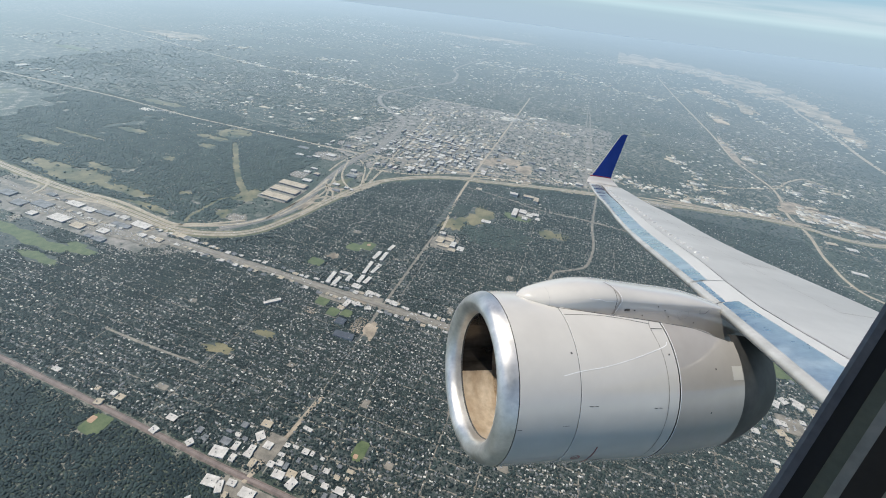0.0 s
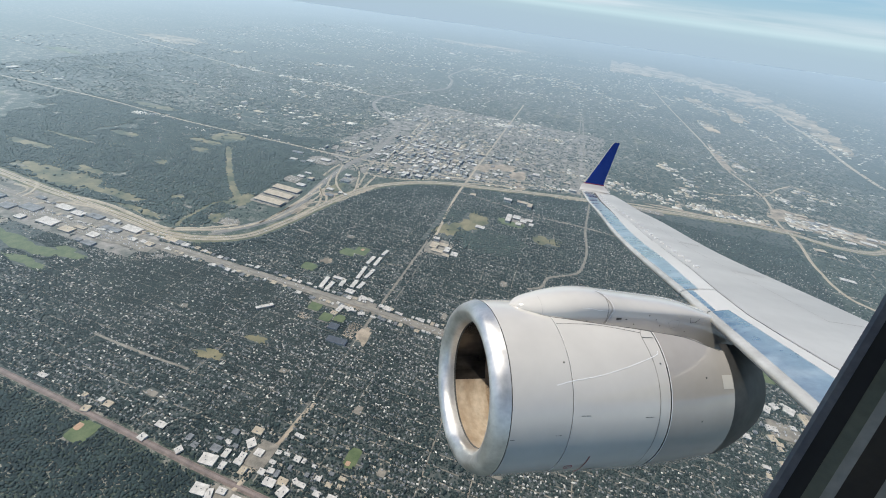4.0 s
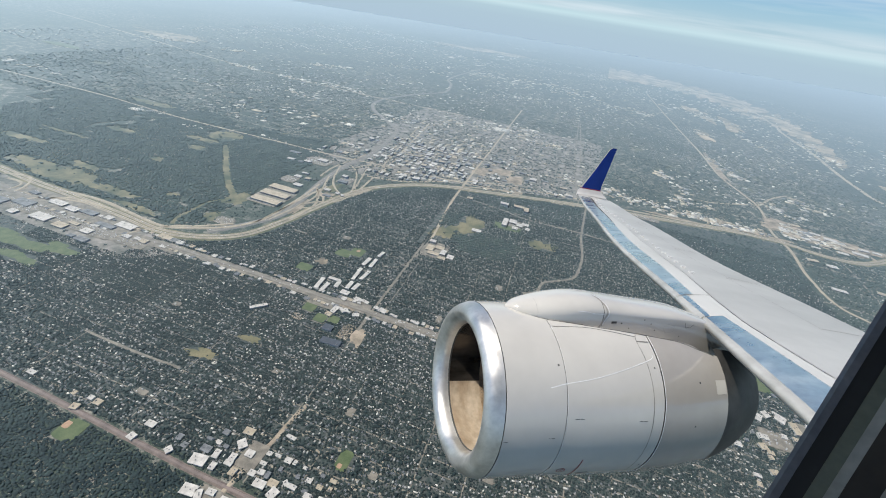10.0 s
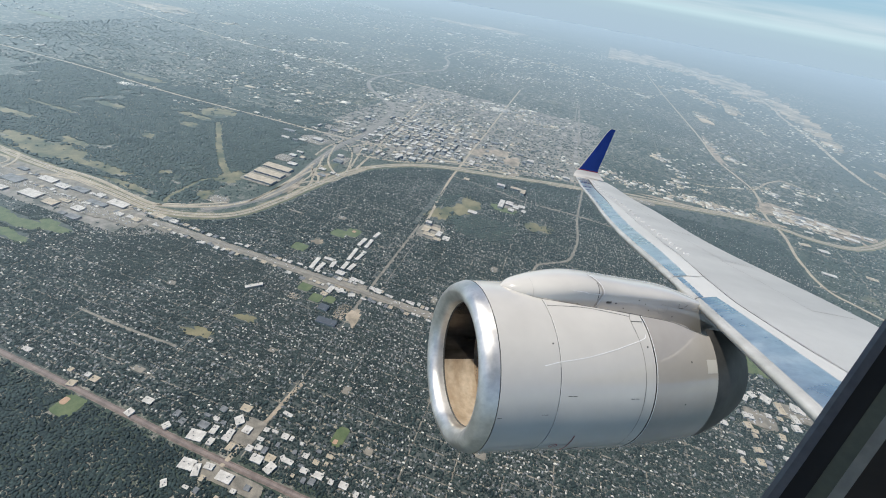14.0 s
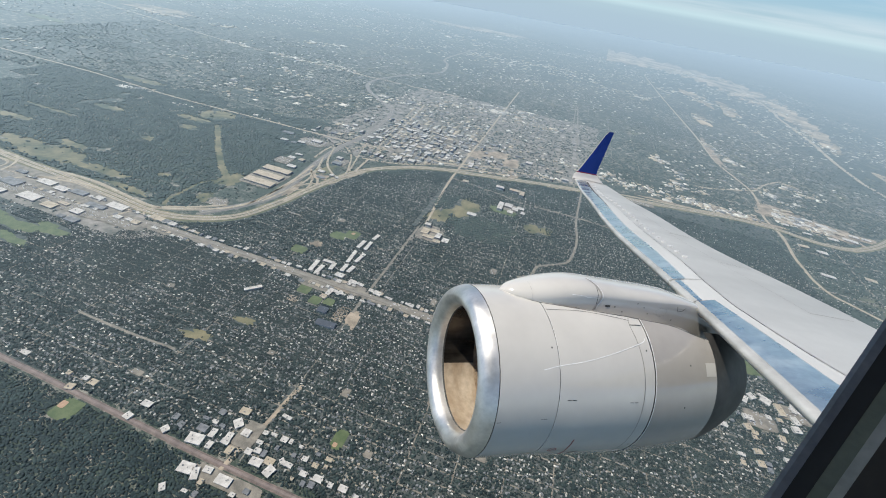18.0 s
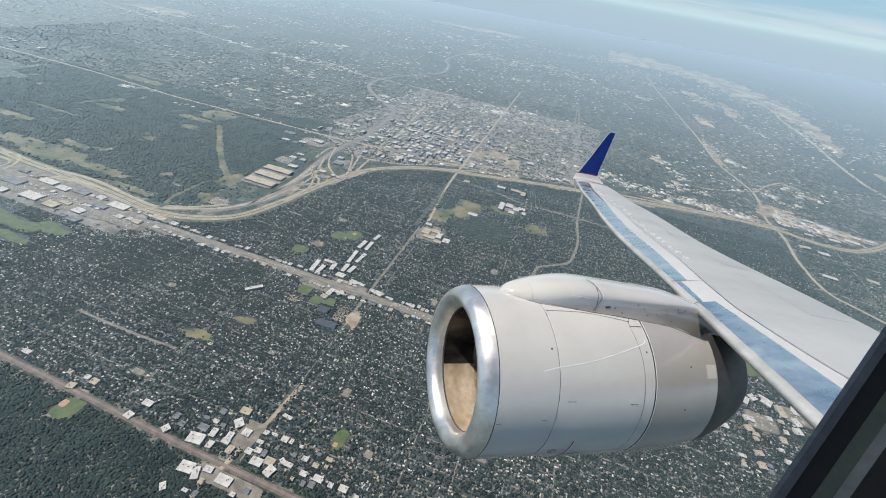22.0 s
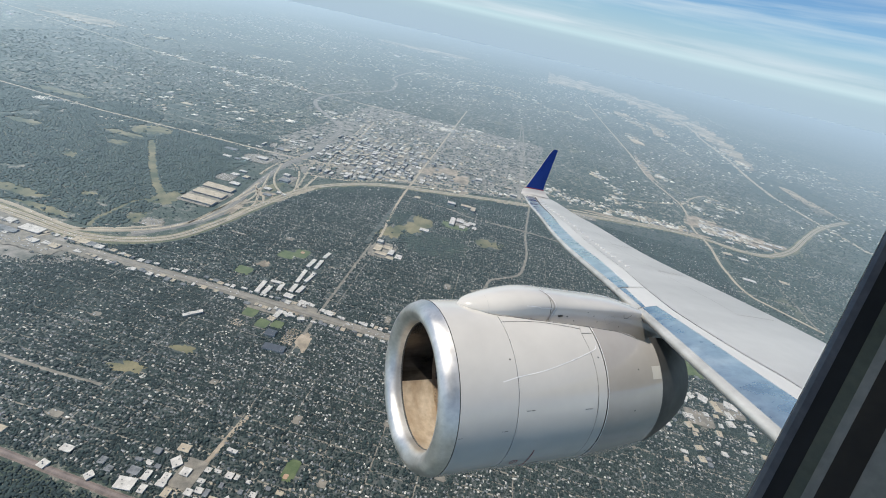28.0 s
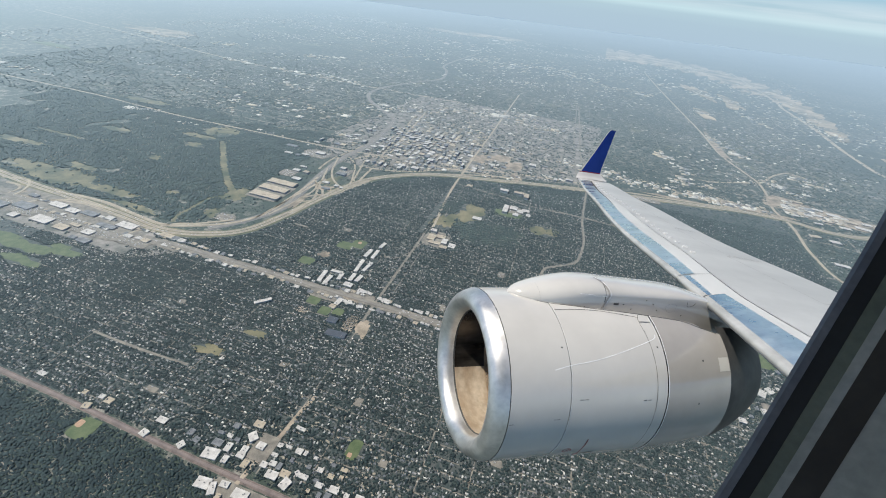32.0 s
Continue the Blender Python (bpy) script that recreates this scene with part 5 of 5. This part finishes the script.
keep = seen(ex, ey) & clear(ex, ey) & (rng.random(ex.shape) < 0.1 + 0.5 * value_noise(ex, ey, 40, 5))
tx, ty = np.concatenate([tx, ex[keep]]), np.concatenate([ty, ey[keep]])
crowns("suburb_trees", tx, ty, rng.uniform(0.42, 0.95, tx.shape) * np.where(ty > 330, 1.4, 1.0) * np.where(rng.random(tx.shape) < 0.15, 1.5, 1), M_TREE, "dense dark green street and garden trees", 0.85)
tx, ty = scatter(-1200, 60, 300, 760, 2.9)
keep = seen(tx, ty) & wooded(tx, ty) & clear(tx, ty) & (value_noise(tx, ty, 70, 9) + 0.5 * value_noise(tx, ty, 14, 10) > 0.3)
tx, ty = tx[keep], ty[keep]
crowns("woods", tx, ty, rng.uniform(1.1, 2.3, tx.shape), M_WOOD, "closed dark green woodland canopy", 0.55)
tx, ty = scatter(-520, -100, -60, 104, 1.5)
keep = seen(tx, ty) & wooded(tx, ty) & clear(tx, ty) & (rng.random(tx.shape) < 0.85 + 0.3 * value_noise(tx, ty, 12, 10))
tx, ty = tx[keep], ty[keep]
crowns("near_woods", tx, ty, rng.uniform(0.6, 1.35, tx.shape), M_TREE, "dark green wood beside the rail line", 0.8)
tx, ty = scatter(-1500, 1100, 640, 1550, 5.0)
keep = seen(tx, ty) & clear(tx, ty, 3) & (rng.random(tx.shape) < (1 - 0.75 * np.exp(-((tx + 215) / 150) ** 2 - ((ty - 790) / 190) ** 2))) & (rng.random(tx.shape) < (0.15 + 1.0 * value_noise(tx, ty, 90, 11)) * np.clip(1.35 - ty / 1150, 0, 1))
tx, ty = tx[keep], ty[keep]
crowns("far_trees", tx, ty, rng.uniform(1.5, 3.0, tx.shape), M_WOOD, "distant dark tree clumps between suburbs", 0.4)

# ---- buildings ----
BOXQ = [tuple(f) for f in BT]


def building(name, x, y, w, d, h, roof, label, group="", category="building", units=2, wall=None, turned=0.0):
    """A flat-roofed block with a parapet roof and a few roof units."""
    e = new(name)
    e.matrix_world = pose(x, y, 0, 0, 0, turned)
    tagged(e, label, category, group)
    mesh_object("wall", BOX * (w / 2, d / 2, h), BOXQ, wall or M_WALL, e)
    mesh_object("roof", BOX * (w / 2 + 0.15, d / 2 + 0.15, 0.25) + (0, 0, h + 0.004), BOXQ, roof, e)
    for k in range(units):
        mesh_object("roof_unit", BOX * (0.35, 0.3, 0.4) + (w * random.uniform(-0.35, 0.35), d * random.uniform(-0.35, 0.35), h + 0.256), BOXQ, M_ROOF_GREY, e)
    return e


ROOFS = [M_ROOF_WHITE, M_ROOF_WHITE, M_ROOF_TAN, M_ROOF_GREY]
WORD = {M_ROOF_WHITE.name: "white", M_ROOF_TAN.name: "tan", M_ROOF_GREY.name: "grey"}
for i in range(3):
    building("warehouse", -396 - 2 * i, 462 + 24 * i, 47, 14, 3, M_ROOF_TAN, "long warehouse with a pale tan roof", "warehouses", "warehouse", 3)
# blocks of the town centre, the largest as things of their own, the rest joined
def in_town(px, py):
    return (py > np.interp(px, (-345, -264, -196, -104, -40), (665, 655, 700, 730, 752))) & (line_distance(px, py, NORTH) > 11) & (line_distance(px, py, FREEWAY) > 13) & (line_distance(px, py, ROAD_W) > 5) & (np.abs(px + 149) > 6) & ~in_any(px, py, SOILS[:4])


qx, qy = np.meshgrid(np.arange(-470, 140, 13.0), np.arange(655, 1240, 13.0))
qx, qy = qx.ravel() + rng.uniform(-2, 2, qx.size), qy.ravel() + rng.uniform(-2, 2, qx.size)
core = np.exp(-((qx + 215) / 150) ** 2 - ((qy - 790) / 190) ** 2)
keep = in_town(qx, qy) & (rng.random(qx.shape) < 1.5 * core * (0.35 + 1.0 * value_noise(qx, qy, 40, 41)))
qx, qy = qx[keep], qy[keep]
big = np.zeros(qx.shape, bool)
big[np.flatnonzero((qy < 900) & (rng.random(qx.shape) < 0.8))[:230]] = True
for bx, by in zip(qx[big], qy[big]):
    r = random.choice(ROOFS)
    w, d = random.uniform(4, 14), random.uniform(4, 11)
    if random.random() < 0.4:
        w, d = d * 0.6, w
    building("town_block", float(bx), float(by), w, d, random.choice((1.2, 1.6, 2.4, 4.0)), r, "low commercial block with a flat " + WORD[r.name] + " roof", "town centre blocks", units=1)
rest = np.flatnonzero(~big)
for k, (mat, nm) in enumerate(((M_ROOF_WHITE, "white"), (M_ROOF_TAN, "tan"), (M_ROOF_GREY, "grey"))):
    j = rest[k::3]
    bulk("town_roofs", *swarm(BOX, BT, qx[j], qy[j], 0 * qx[j], rng.uniform(2.0, 6.0, j.size), rng.uniform(1.6, 4.5, j.size), rng.uniform(0.8, 1.8, j.size)), mat, "small town buildings with " + nm + " roofs", "buildings")
# shops along the arterial
for sgn in (-1, 1):
    x = -640.0
    while x < 60:
        w = random.uniform(2.2, 6.5)
        if random.random() < 0.8 and abs(x + 148) > 5:
            r = random.choice(ROOFS)
            building("shop", x, 306 + sgn * random.uniform(6, 10.5), w, random.uniform(2, 5), random.uniform(1, 1.6), r, "roadside shop with a flat " + WORD[r.name] + " roof", "shops on the commercial street", "shop", 1)
        x += w + random.uniform(0.5, 3.5)
# shops and yards along the rail line
x = -380.0
while x < -30:
    w = random.uniform(3, 8)
    if random.random() < (0.35 if x < -180 else 0.85):
        r = random.choice(ROOFS)
        building("shop", x, 119 + random.uniform(-1, 3), w, random.uniform(3, 5), random.uniform(0.9, 1.4), r, "shop with a flat " + WORD[r.name] + " roof beside the rail line", "shops by the rail line", "shop", 1)
    x += w + random.uniform(2, 7)
STORES = [(-290, 111, 5.9, 4.8, 11), (-233, 109, 4.9, 5.5, 82), (-202, 111, 4.8, 4.8, 63), (-178, 113, 11.4, 7.5, 7), (-166, 113, 5.1, 4.0, 93), (-170, 121, 6.3, 4.1, 94), (-158, 123, 6.2, 4.5, 95), (-159, 134, 6.0, 7.2, 50), (-161, 144, 7.9, 5.2, 3), (-151, 115, 5.5, 4.5, 90), (-168, 95, 10.1, 7.0, 6)]
STORES += [(-160, 94, 8.0, 4.5, 116), (-154, 99, 6.2, 3.9, 5), (-140, 97, 10.7, 6.0, 1), (-172, 80, 3.5, 5.0, 45), (-149, 130, 5.2, 6.0, 90), (-129, 115, 8.5, 5.3, 2), (-117, 113, 7.1, 6.0, 74), (-133, 122, 4.9, 3.4, 4), (-113, 122, 3.0, 3.8, 53), (-130, 152, 7.6, 2.5, -5)]
for x, y, w, d, turn in STORES:
    r = random.choice(ROOFS[:3])
    building("store", x, y, w, d, 1.5, r, "store with a flat " + WORD[r.name] + " roof at the crossing", "stores at the crossing", "store", turned=turn)
# small stores packed round the crossing
for x in np.arange(-182, -78, 7.5):
    for y in (84, 91, 98, 115, 122, 129, 136):
        if random.random() < (0.6 if abs(x + 140) < 26 else 0.38) and (y > 104 or abs(x + 138) < 40) and abs(x + 145) > 4 and all(math.hypot(x - q[0], y - q[1]) > 6.5 for q in STORES):
            r = random.choice(ROOFS + [M_ROOF_TAN, M_ROOF_GREY])
            building("store", x + random.uniform(-1.5, 1.5), y + random.uniform(-1.2, 1.2), random.uniform(2.2, 5), random.uniform(1.8, 4), random.uniform(0.9, 1.5), r, "small store with a flat " + WORD[r.name] + " roof at the crossing", "stores at the crossing", "store", 1)
# plaza of stores at the eastern junction
for x, y, w, d in [(469, 876, 16, 8), (474, 856, 12, 8), (506, 936, 22, 9), (486, 912, 20, 7), (502, 872, 14, 9), (521, 880, 18, 8), (556, 899, 22, 12), (578, 880, 20, 12), (529, 858, 16, 8), (506, 838, 14, 7), (552, 842, 18, 9), (588, 858, 24, 11), (534, 912, 18, 8), (606, 884, 16, 9), (628, 884, 14, 8), (470, 899, 10, 14), (544, 872, 9, 12), (474, 772, 18, 9), (502, 765, 16, 10), (473, 676, 20, 8), (546, 703, 16, 9)]:
    r = random.choice(ROOFS[:3])
    building("plaza_store", x, y, w, d, 1.5, r, "eastern plaza store with a flat " + WORD[r.name] + " roof", "eastern plaza stores", "store", 2, turned=random.uniform(-14, 14))
# flats, school, hospital
for x, y, w, d, turn in [(-216, 325, 20.9, 4.6, 96), (-207, 322, 15, 4.6, 90), (-205, 339, 14.0, 4.0, 2), (-197, 333, 13, 4.6, 95), (-184, 337, 14.3, 4.4, 92), (-176, 338, 13.0, 4.6, 84), (-187, 361, 26, 4.0, 94), (-189, 390, 18.2, 4.6, 87), (-177, 363, 20.2, 4.0, 84), (-180, 391, 20.1, 4.2, 91), (-180, 414, 13.7, 4.2, 84)]:
    building("apartment_block", x, y, w, d, 1.8, M_ROOF_WHITE, "long white-roofed apartment block", "apartment blocks", "building", 0, turned=turn)
for x, y, w, d, turn in [(-182, 323, 10, 6.7, -3), (-163, 319, 9, 5.2, -8), (-154, 319, 8, 3.9, -12), (-131, 314, 9, 5.8, -5), (-177, 293, 11, 5.1, 85), (-167, 296, 7, 5.1, 51), (-179, 284, 7, 5.0, -12), (-153, 295, 7.0, 4.4, 28)]:
    r = random.choice(ROOFS[:3])
    building("plaza_store", x, y, w, d, 1.6, r, "plaza store with a flat " + WORD[r.name] + " roof", "plaza stores", "store", 2, turned=turn)
building("church", -248, 262, 17, 3.6, 2.2, M_ROOF_WHITE, "long white-roofed church among trees", category="church", turned=46)
building("school_wing", -156, 250, 20, 7.5, 2, M_ROOF_BLUE, "school wing with a dark blue-grey roof", category="school", turned=4)
for x, y, w, d, h in [(-128, 463, 10, 14, 2.5), (-116, 470, 12, 8, 2), (-120, 452, 16, 7, 2), (-108, 460, 7, 12, 2.5), (-130, 480, 8, 6, 4), (-106, 446, 10, 6, 2), (-96, 455, 9, 10, 1.5)]:
    building("school_block", x, y, w, d, h, M_ROOF_TAN if w > 9 else M_ROOF_WHITE, "pale school building with flat roofs", "school buildings", "school")
for x, y, w, d, h in [(-46, 600, 8, 26, 4), (-34, 610, 12, 12, 3), (-22, 604, 10, 10, 2), (-28, 590, 9, 8, 2), (-14, 612, 12, 8, 1.6), (-8, 598, 7, 8, 1.5), (-82, 548, 14, 8, 2)]:
    building("hospital_block", x, y, w, d, h, M_ROOF_WHITE, "white flat-roofed hospital building beside woods", "hospital buildings", "hospital")
OFFICES = [(-60, 668, 14, 8, 5), (-34, 672, 18, 8, 4), (-20, 664, 8, 16, 5), (-122, 660, 10, 8, 2), (-485, 661, 22, 9, 2), (-470, 627, 14, 7, 2), (-449, 626, 9, 6, 2), (-439, 635, 13, 7, 2), (-418, 654, 18, 10, 3), (-412, 720, 20, 11, 2), (-421, 772, 13, 7, 2), (-410, 791, 13, 8, 2)]
OFFICES += [(-410, 584, 12, 5, 2), (-392, 565, 9, 8, 3), (-412, 566, 12, 8, 2), (-392, 536, 15, 9, 2), (-343, 547, 11, 7, 2), (-332, 527, 13, 6, 2), (-322, 544, 7, 6, 2), (-312, 541, 6, 5, 2), (-338, 589, 16, 9, 3), (-351, 746, 12, 9, 2), (-345, 610, 10, 8, 4)]
for x, y, w, d, h in OFFICES:
    building("office_block", x, y, w, d, h, random.choice(ROOFS), "office block beside the freeway", "offices", "building")
building("school_hall", -169, 266, 10, 8, 2, M_ROOF_BLUE, "school hall with a dark blue roof", category="school")
# yards seen below the engine's tail
for x, y, w, d, turn in [(253, 339, 9.6, 6.3, 64), (262, 346, 7, 6.4, -55), (275, 346, 8.8, 9.5, -31), (286, 339, 13.6, 6.5, -80), (248, 316, 5.6, 4.0, -75), (253, 316, 5.9, 4.0, -87), (304, 346, 13, 8.0, -20), (297, 331, 9, 5.8, -71), (294, 320, 7, 7, 13), (276, 303, 7, 5, -95), (248, 279, 6.8, 4.7, 15), (247, 267, 6.0, 5.9, -82), (250, 294, 4.1, 4.1, 17), (247, 304, 6.4, 6.3, -71), (217, 305, 8.8, 5.0, -69), (224, 297, 6.0, 5.0, -2)]:
    r = random.choice(ROOFS[:3])
    building("depot", x, y, w, d, 1.8, r, "depot with a flat " + WORD[r.name] + " roof", "depots", "building", 2, turned=turn)
for x in range(232, 345, 10):
    for y in range(262, 380, 9):
        if random.random() < 0.22:
            r = random.choice(ROOFS + [M_ROOF_TAN])
            building("depot", x + random.uniform(-2, 2), y + random.uniform(-2, 2), random.uniform(2.5, 6), random.uniform(2.5, 5), 1.5, r, "depot with a flat " + WORD[r.name] + " roof", "depots", "building", 1)
# large stores along the western approach
WEST = [(-633, 295, 28, 13), (-601, 314, 24, 10), (-573, 311, 18, 9), (-549, 315, 22, 9), (-582, 281, 27, 13), (-547, 278, 18, 10), (-538, 288, 15, 5), (-511, 283, 14, 9), (-499, 268, 16, 8), (-515, 268, 9, 5), (-519, 317, 11, 7), (-506, 302, 27, 7), (-486, 313, 26, 11), (-465, 296, 10, 6), (-440, 297, 10, 7)]
WEST += [(-428, 316, 18, 7), (-414, 316, 9, 6), (-404, 315, 9, 6), (-660, 285, 20, 12), (-700, 296, 22, 12), (-650, 318, 14, 6), (-690, 272, 18, 10), (-620, 274, 12, 8)]
for x, y, w, d in WEST:
    r = random.choice(ROOFS)
    building("warehouse_store", x, y, w, d, 1.8, r, "large store with a flat " + WORD[r.name] + " roof and parking", "stores by the freeway", "store", 3)
# far commercial belts
# each belt: two ends, half width, number
BELTS = [(-2022, 2384, -1892, 3579, 200, 90), (-1675, 2012, -1745, 3305, 65, 60), (-1745, 3305, -914, 2938, 160, 90), (-1286, 2197, -914, 2261, 100, 60), (-835, 1878, -561, 1962, 64, 60), (-816, 2644, -454, 2461, 110, 70), (-770, 3146, -284, 2857, 99, 60), (-498, 2134, -174, 2140, 150, 220), (-145, 2250, 119, 2033, 90, 170), (107, 1988, 346, 1913, 50, 110), (-343, 1640, -115, 1768, 33, 50), (-774, 4440, -379, 3931, 149, 50)]
BELTS += [(-816, 1265, -636, 1242, 28, 90), (-955, 1247, -821, 1225, 17, 60), (-1166, 1254, -1042, 1244, 18, 60), (-1023, 1523, -877, 1596, 45, 50), (-1089, 957, -918, 960, 22, 40), (-894, 670, -827, 692, 10, 30), (-750, 652, -705, 656, 7, 8), (-1450, 777, -1233, 764, 27, 30), (-1768, 1454, -1485, 1428, 46, 40), (-1393, 1460, -1286, 1541, 56, 24), (445, 2344, 694, 2066, 90, 150), (462, 1768, 540, 1723, 40, 40), (421, 1400, 487, 1206, 17, 80)]
BELTS += [(260, 1122, 305, 976, 15, 60), (256, 924, 349, 936, 20, 50), (562, 1133, 623, 1061, 25, 60), (474, 1046, 530, 961, 24, 50), (-330, 1136, -49, 1224, 45, 180), (-131, 1129, 24, 1124, 25, 60), (21, 908, 114, 838, 20, 60), (-114, 712, 60, 802, 9, 60), (114, 870, 269, 851, 24, 150), (269, 851, 432, 848, 16, 170), (912, 2016, 908, 1676, 30, 70), (664, 1868, 697, 1662, 24, 50), (-501, 1021, -299, 1094, 34, 100)]
BELTS += [(-946, 893, -631, 800, 60, 60), (-821, 873, -453, 929, 73, 120), (-457, 780, -386, 775, 12, 20), (-818, 1092, -683, 1062, 23, 40), (470, 905, 560, 870, 26, 150), (-600, 700, -450, 690, 8, 14), (1200, 2300, 1500, 1700, 120, 90), (-700, 318, -540, 312, 8, 40)]
bx, by = [], []
for x0, y0, x1, y1, half, n in BELTS:
    along, d = rng.random(n), Vector((x1 - x0, y1 - y0)).normalized()
    off = rng.normal(0, 0.6 * half, n)
    bx.append(x0 + (x1 - x0) * along - d.y * off), by.append(y0 + (y1 - y0) * along + d.x * off)
bx, by = np.concatenate(bx), np.concatenate(by)
keep = ~blocked(bx, by)
bx, by = bx[keep], by[keep]
size = 0.55 * np.exp(rng.normal(0, 0.55, bx.shape)) * (1 + np.hypot(bx, by) / 2500)
pick = rng.random(bx.shape)
for lo, hi, mat, nm in ((0, 0.42, M_FAR, "pale"), (0.42, 0.8, M_ROOF_TAN, "tan"), (0.8, 1.01, M_ROOF_GREY, "grey")):
    s = (pick >= lo) & (pick < hi)
    bulk("far_buildings", *swarm(BOX, BT, bx[s], by[s], 0 * bx[s], size[s] * rng.uniform(1.8, 5, s.sum()), size[s] * rng.uniform(1.6, 3.6, s.sum()), rng.uniform(0.6, 1.4, s.sum())), mat, "distant low buildings with " + nm + " roofs", "buildings")
# scattered houses and sheds of the far suburbs, in loose rows
fx, fy = np.meshgrid(np.arange(-1900, 1300, 13.0), np.arange(1000, 3400, 24.0))
fx, fy = fx.ravel() + rng.uniform(-6, 6, fx.size), fy.ravel() + rng.normal(0, 4, fx.size)
keep = seen(fx, fy) & (rng.random(fx.shape) < 1.1 * value_noise(fx, fy, 170, 61) ** 2 * (0.3 + value_noise(fx, fy, 45, 62))) & (line_distance(fx, fy, DIAGONAL) > 8)
fx, fy = fx[keep], fy[keep]
pick = rng.random(fx.shape)
for lo, hi, mat, nm in ((0, 0.35, M_FAR, "pale"), (0.35, 1.01, M_ROOF_GREY, "grey")):
    k = (pick >= lo) & (pick < hi)
    grow = 0.8 + fy[k] / 2500
    bulk("far_houses", *swarm(BOX, BT, fx[k], fy[k], 0 * fx[k], grow * rng.uniform(1.2, 3.6, k.sum()), grow * rng.uniform(1.2, 2.8, k.sum()), rng.uniform(0.5, 1.2, k.sum())), mat, "distant small houses with " + nm + " roofs", "houses")
# traffic on the freeways and cars in the lots
cx, cy = [], []
for line, lanes in ((FREEWAY[1:19], (-3.6, -2.2, 2.2, 3.6)), (NORTH[:10], (-1.9, 1.9)), (SIDE, (-0.9, 0.9)), (ROAD_A, (-1.6, 1.6))):
    pts = curve2(line, 10)
    for a, b in zip(pts[:-1], pts[1:]):
        d = b - a
        for lane in lanes:
            for k in range(rng.poisson(d.length / 26)):
                q = a + d * rng.random() + Vector((-d.y, d.x)).normalized() * lane
                cx.append(q.x), cy.append(q.y)
for lx, ly, rx, ry in LOTS[:12] + LOTS[-12:]:
    for k in range(int(rx * ry / 6)):
        cx.append(lx + rx * rng.uniform(-0.85, 0.85)), cy.append(ly + 1.6 * round(ry * rng.uniform(-0.85, 0.85) / 1.6))
cx, cy = np.array(cx), np.array(cy)
bulk("traffic", *swarm(BOX, BT, cx, cy, np.full(cx.shape, 0.3), rng.uniform(0.5, 0.75, cx.shape), np.full(cx.shape, 0.24), rng.uniform(0.9, 1.15, cx.shape)), M_CAR, "small cars and trucks on roads and lots", "cars")
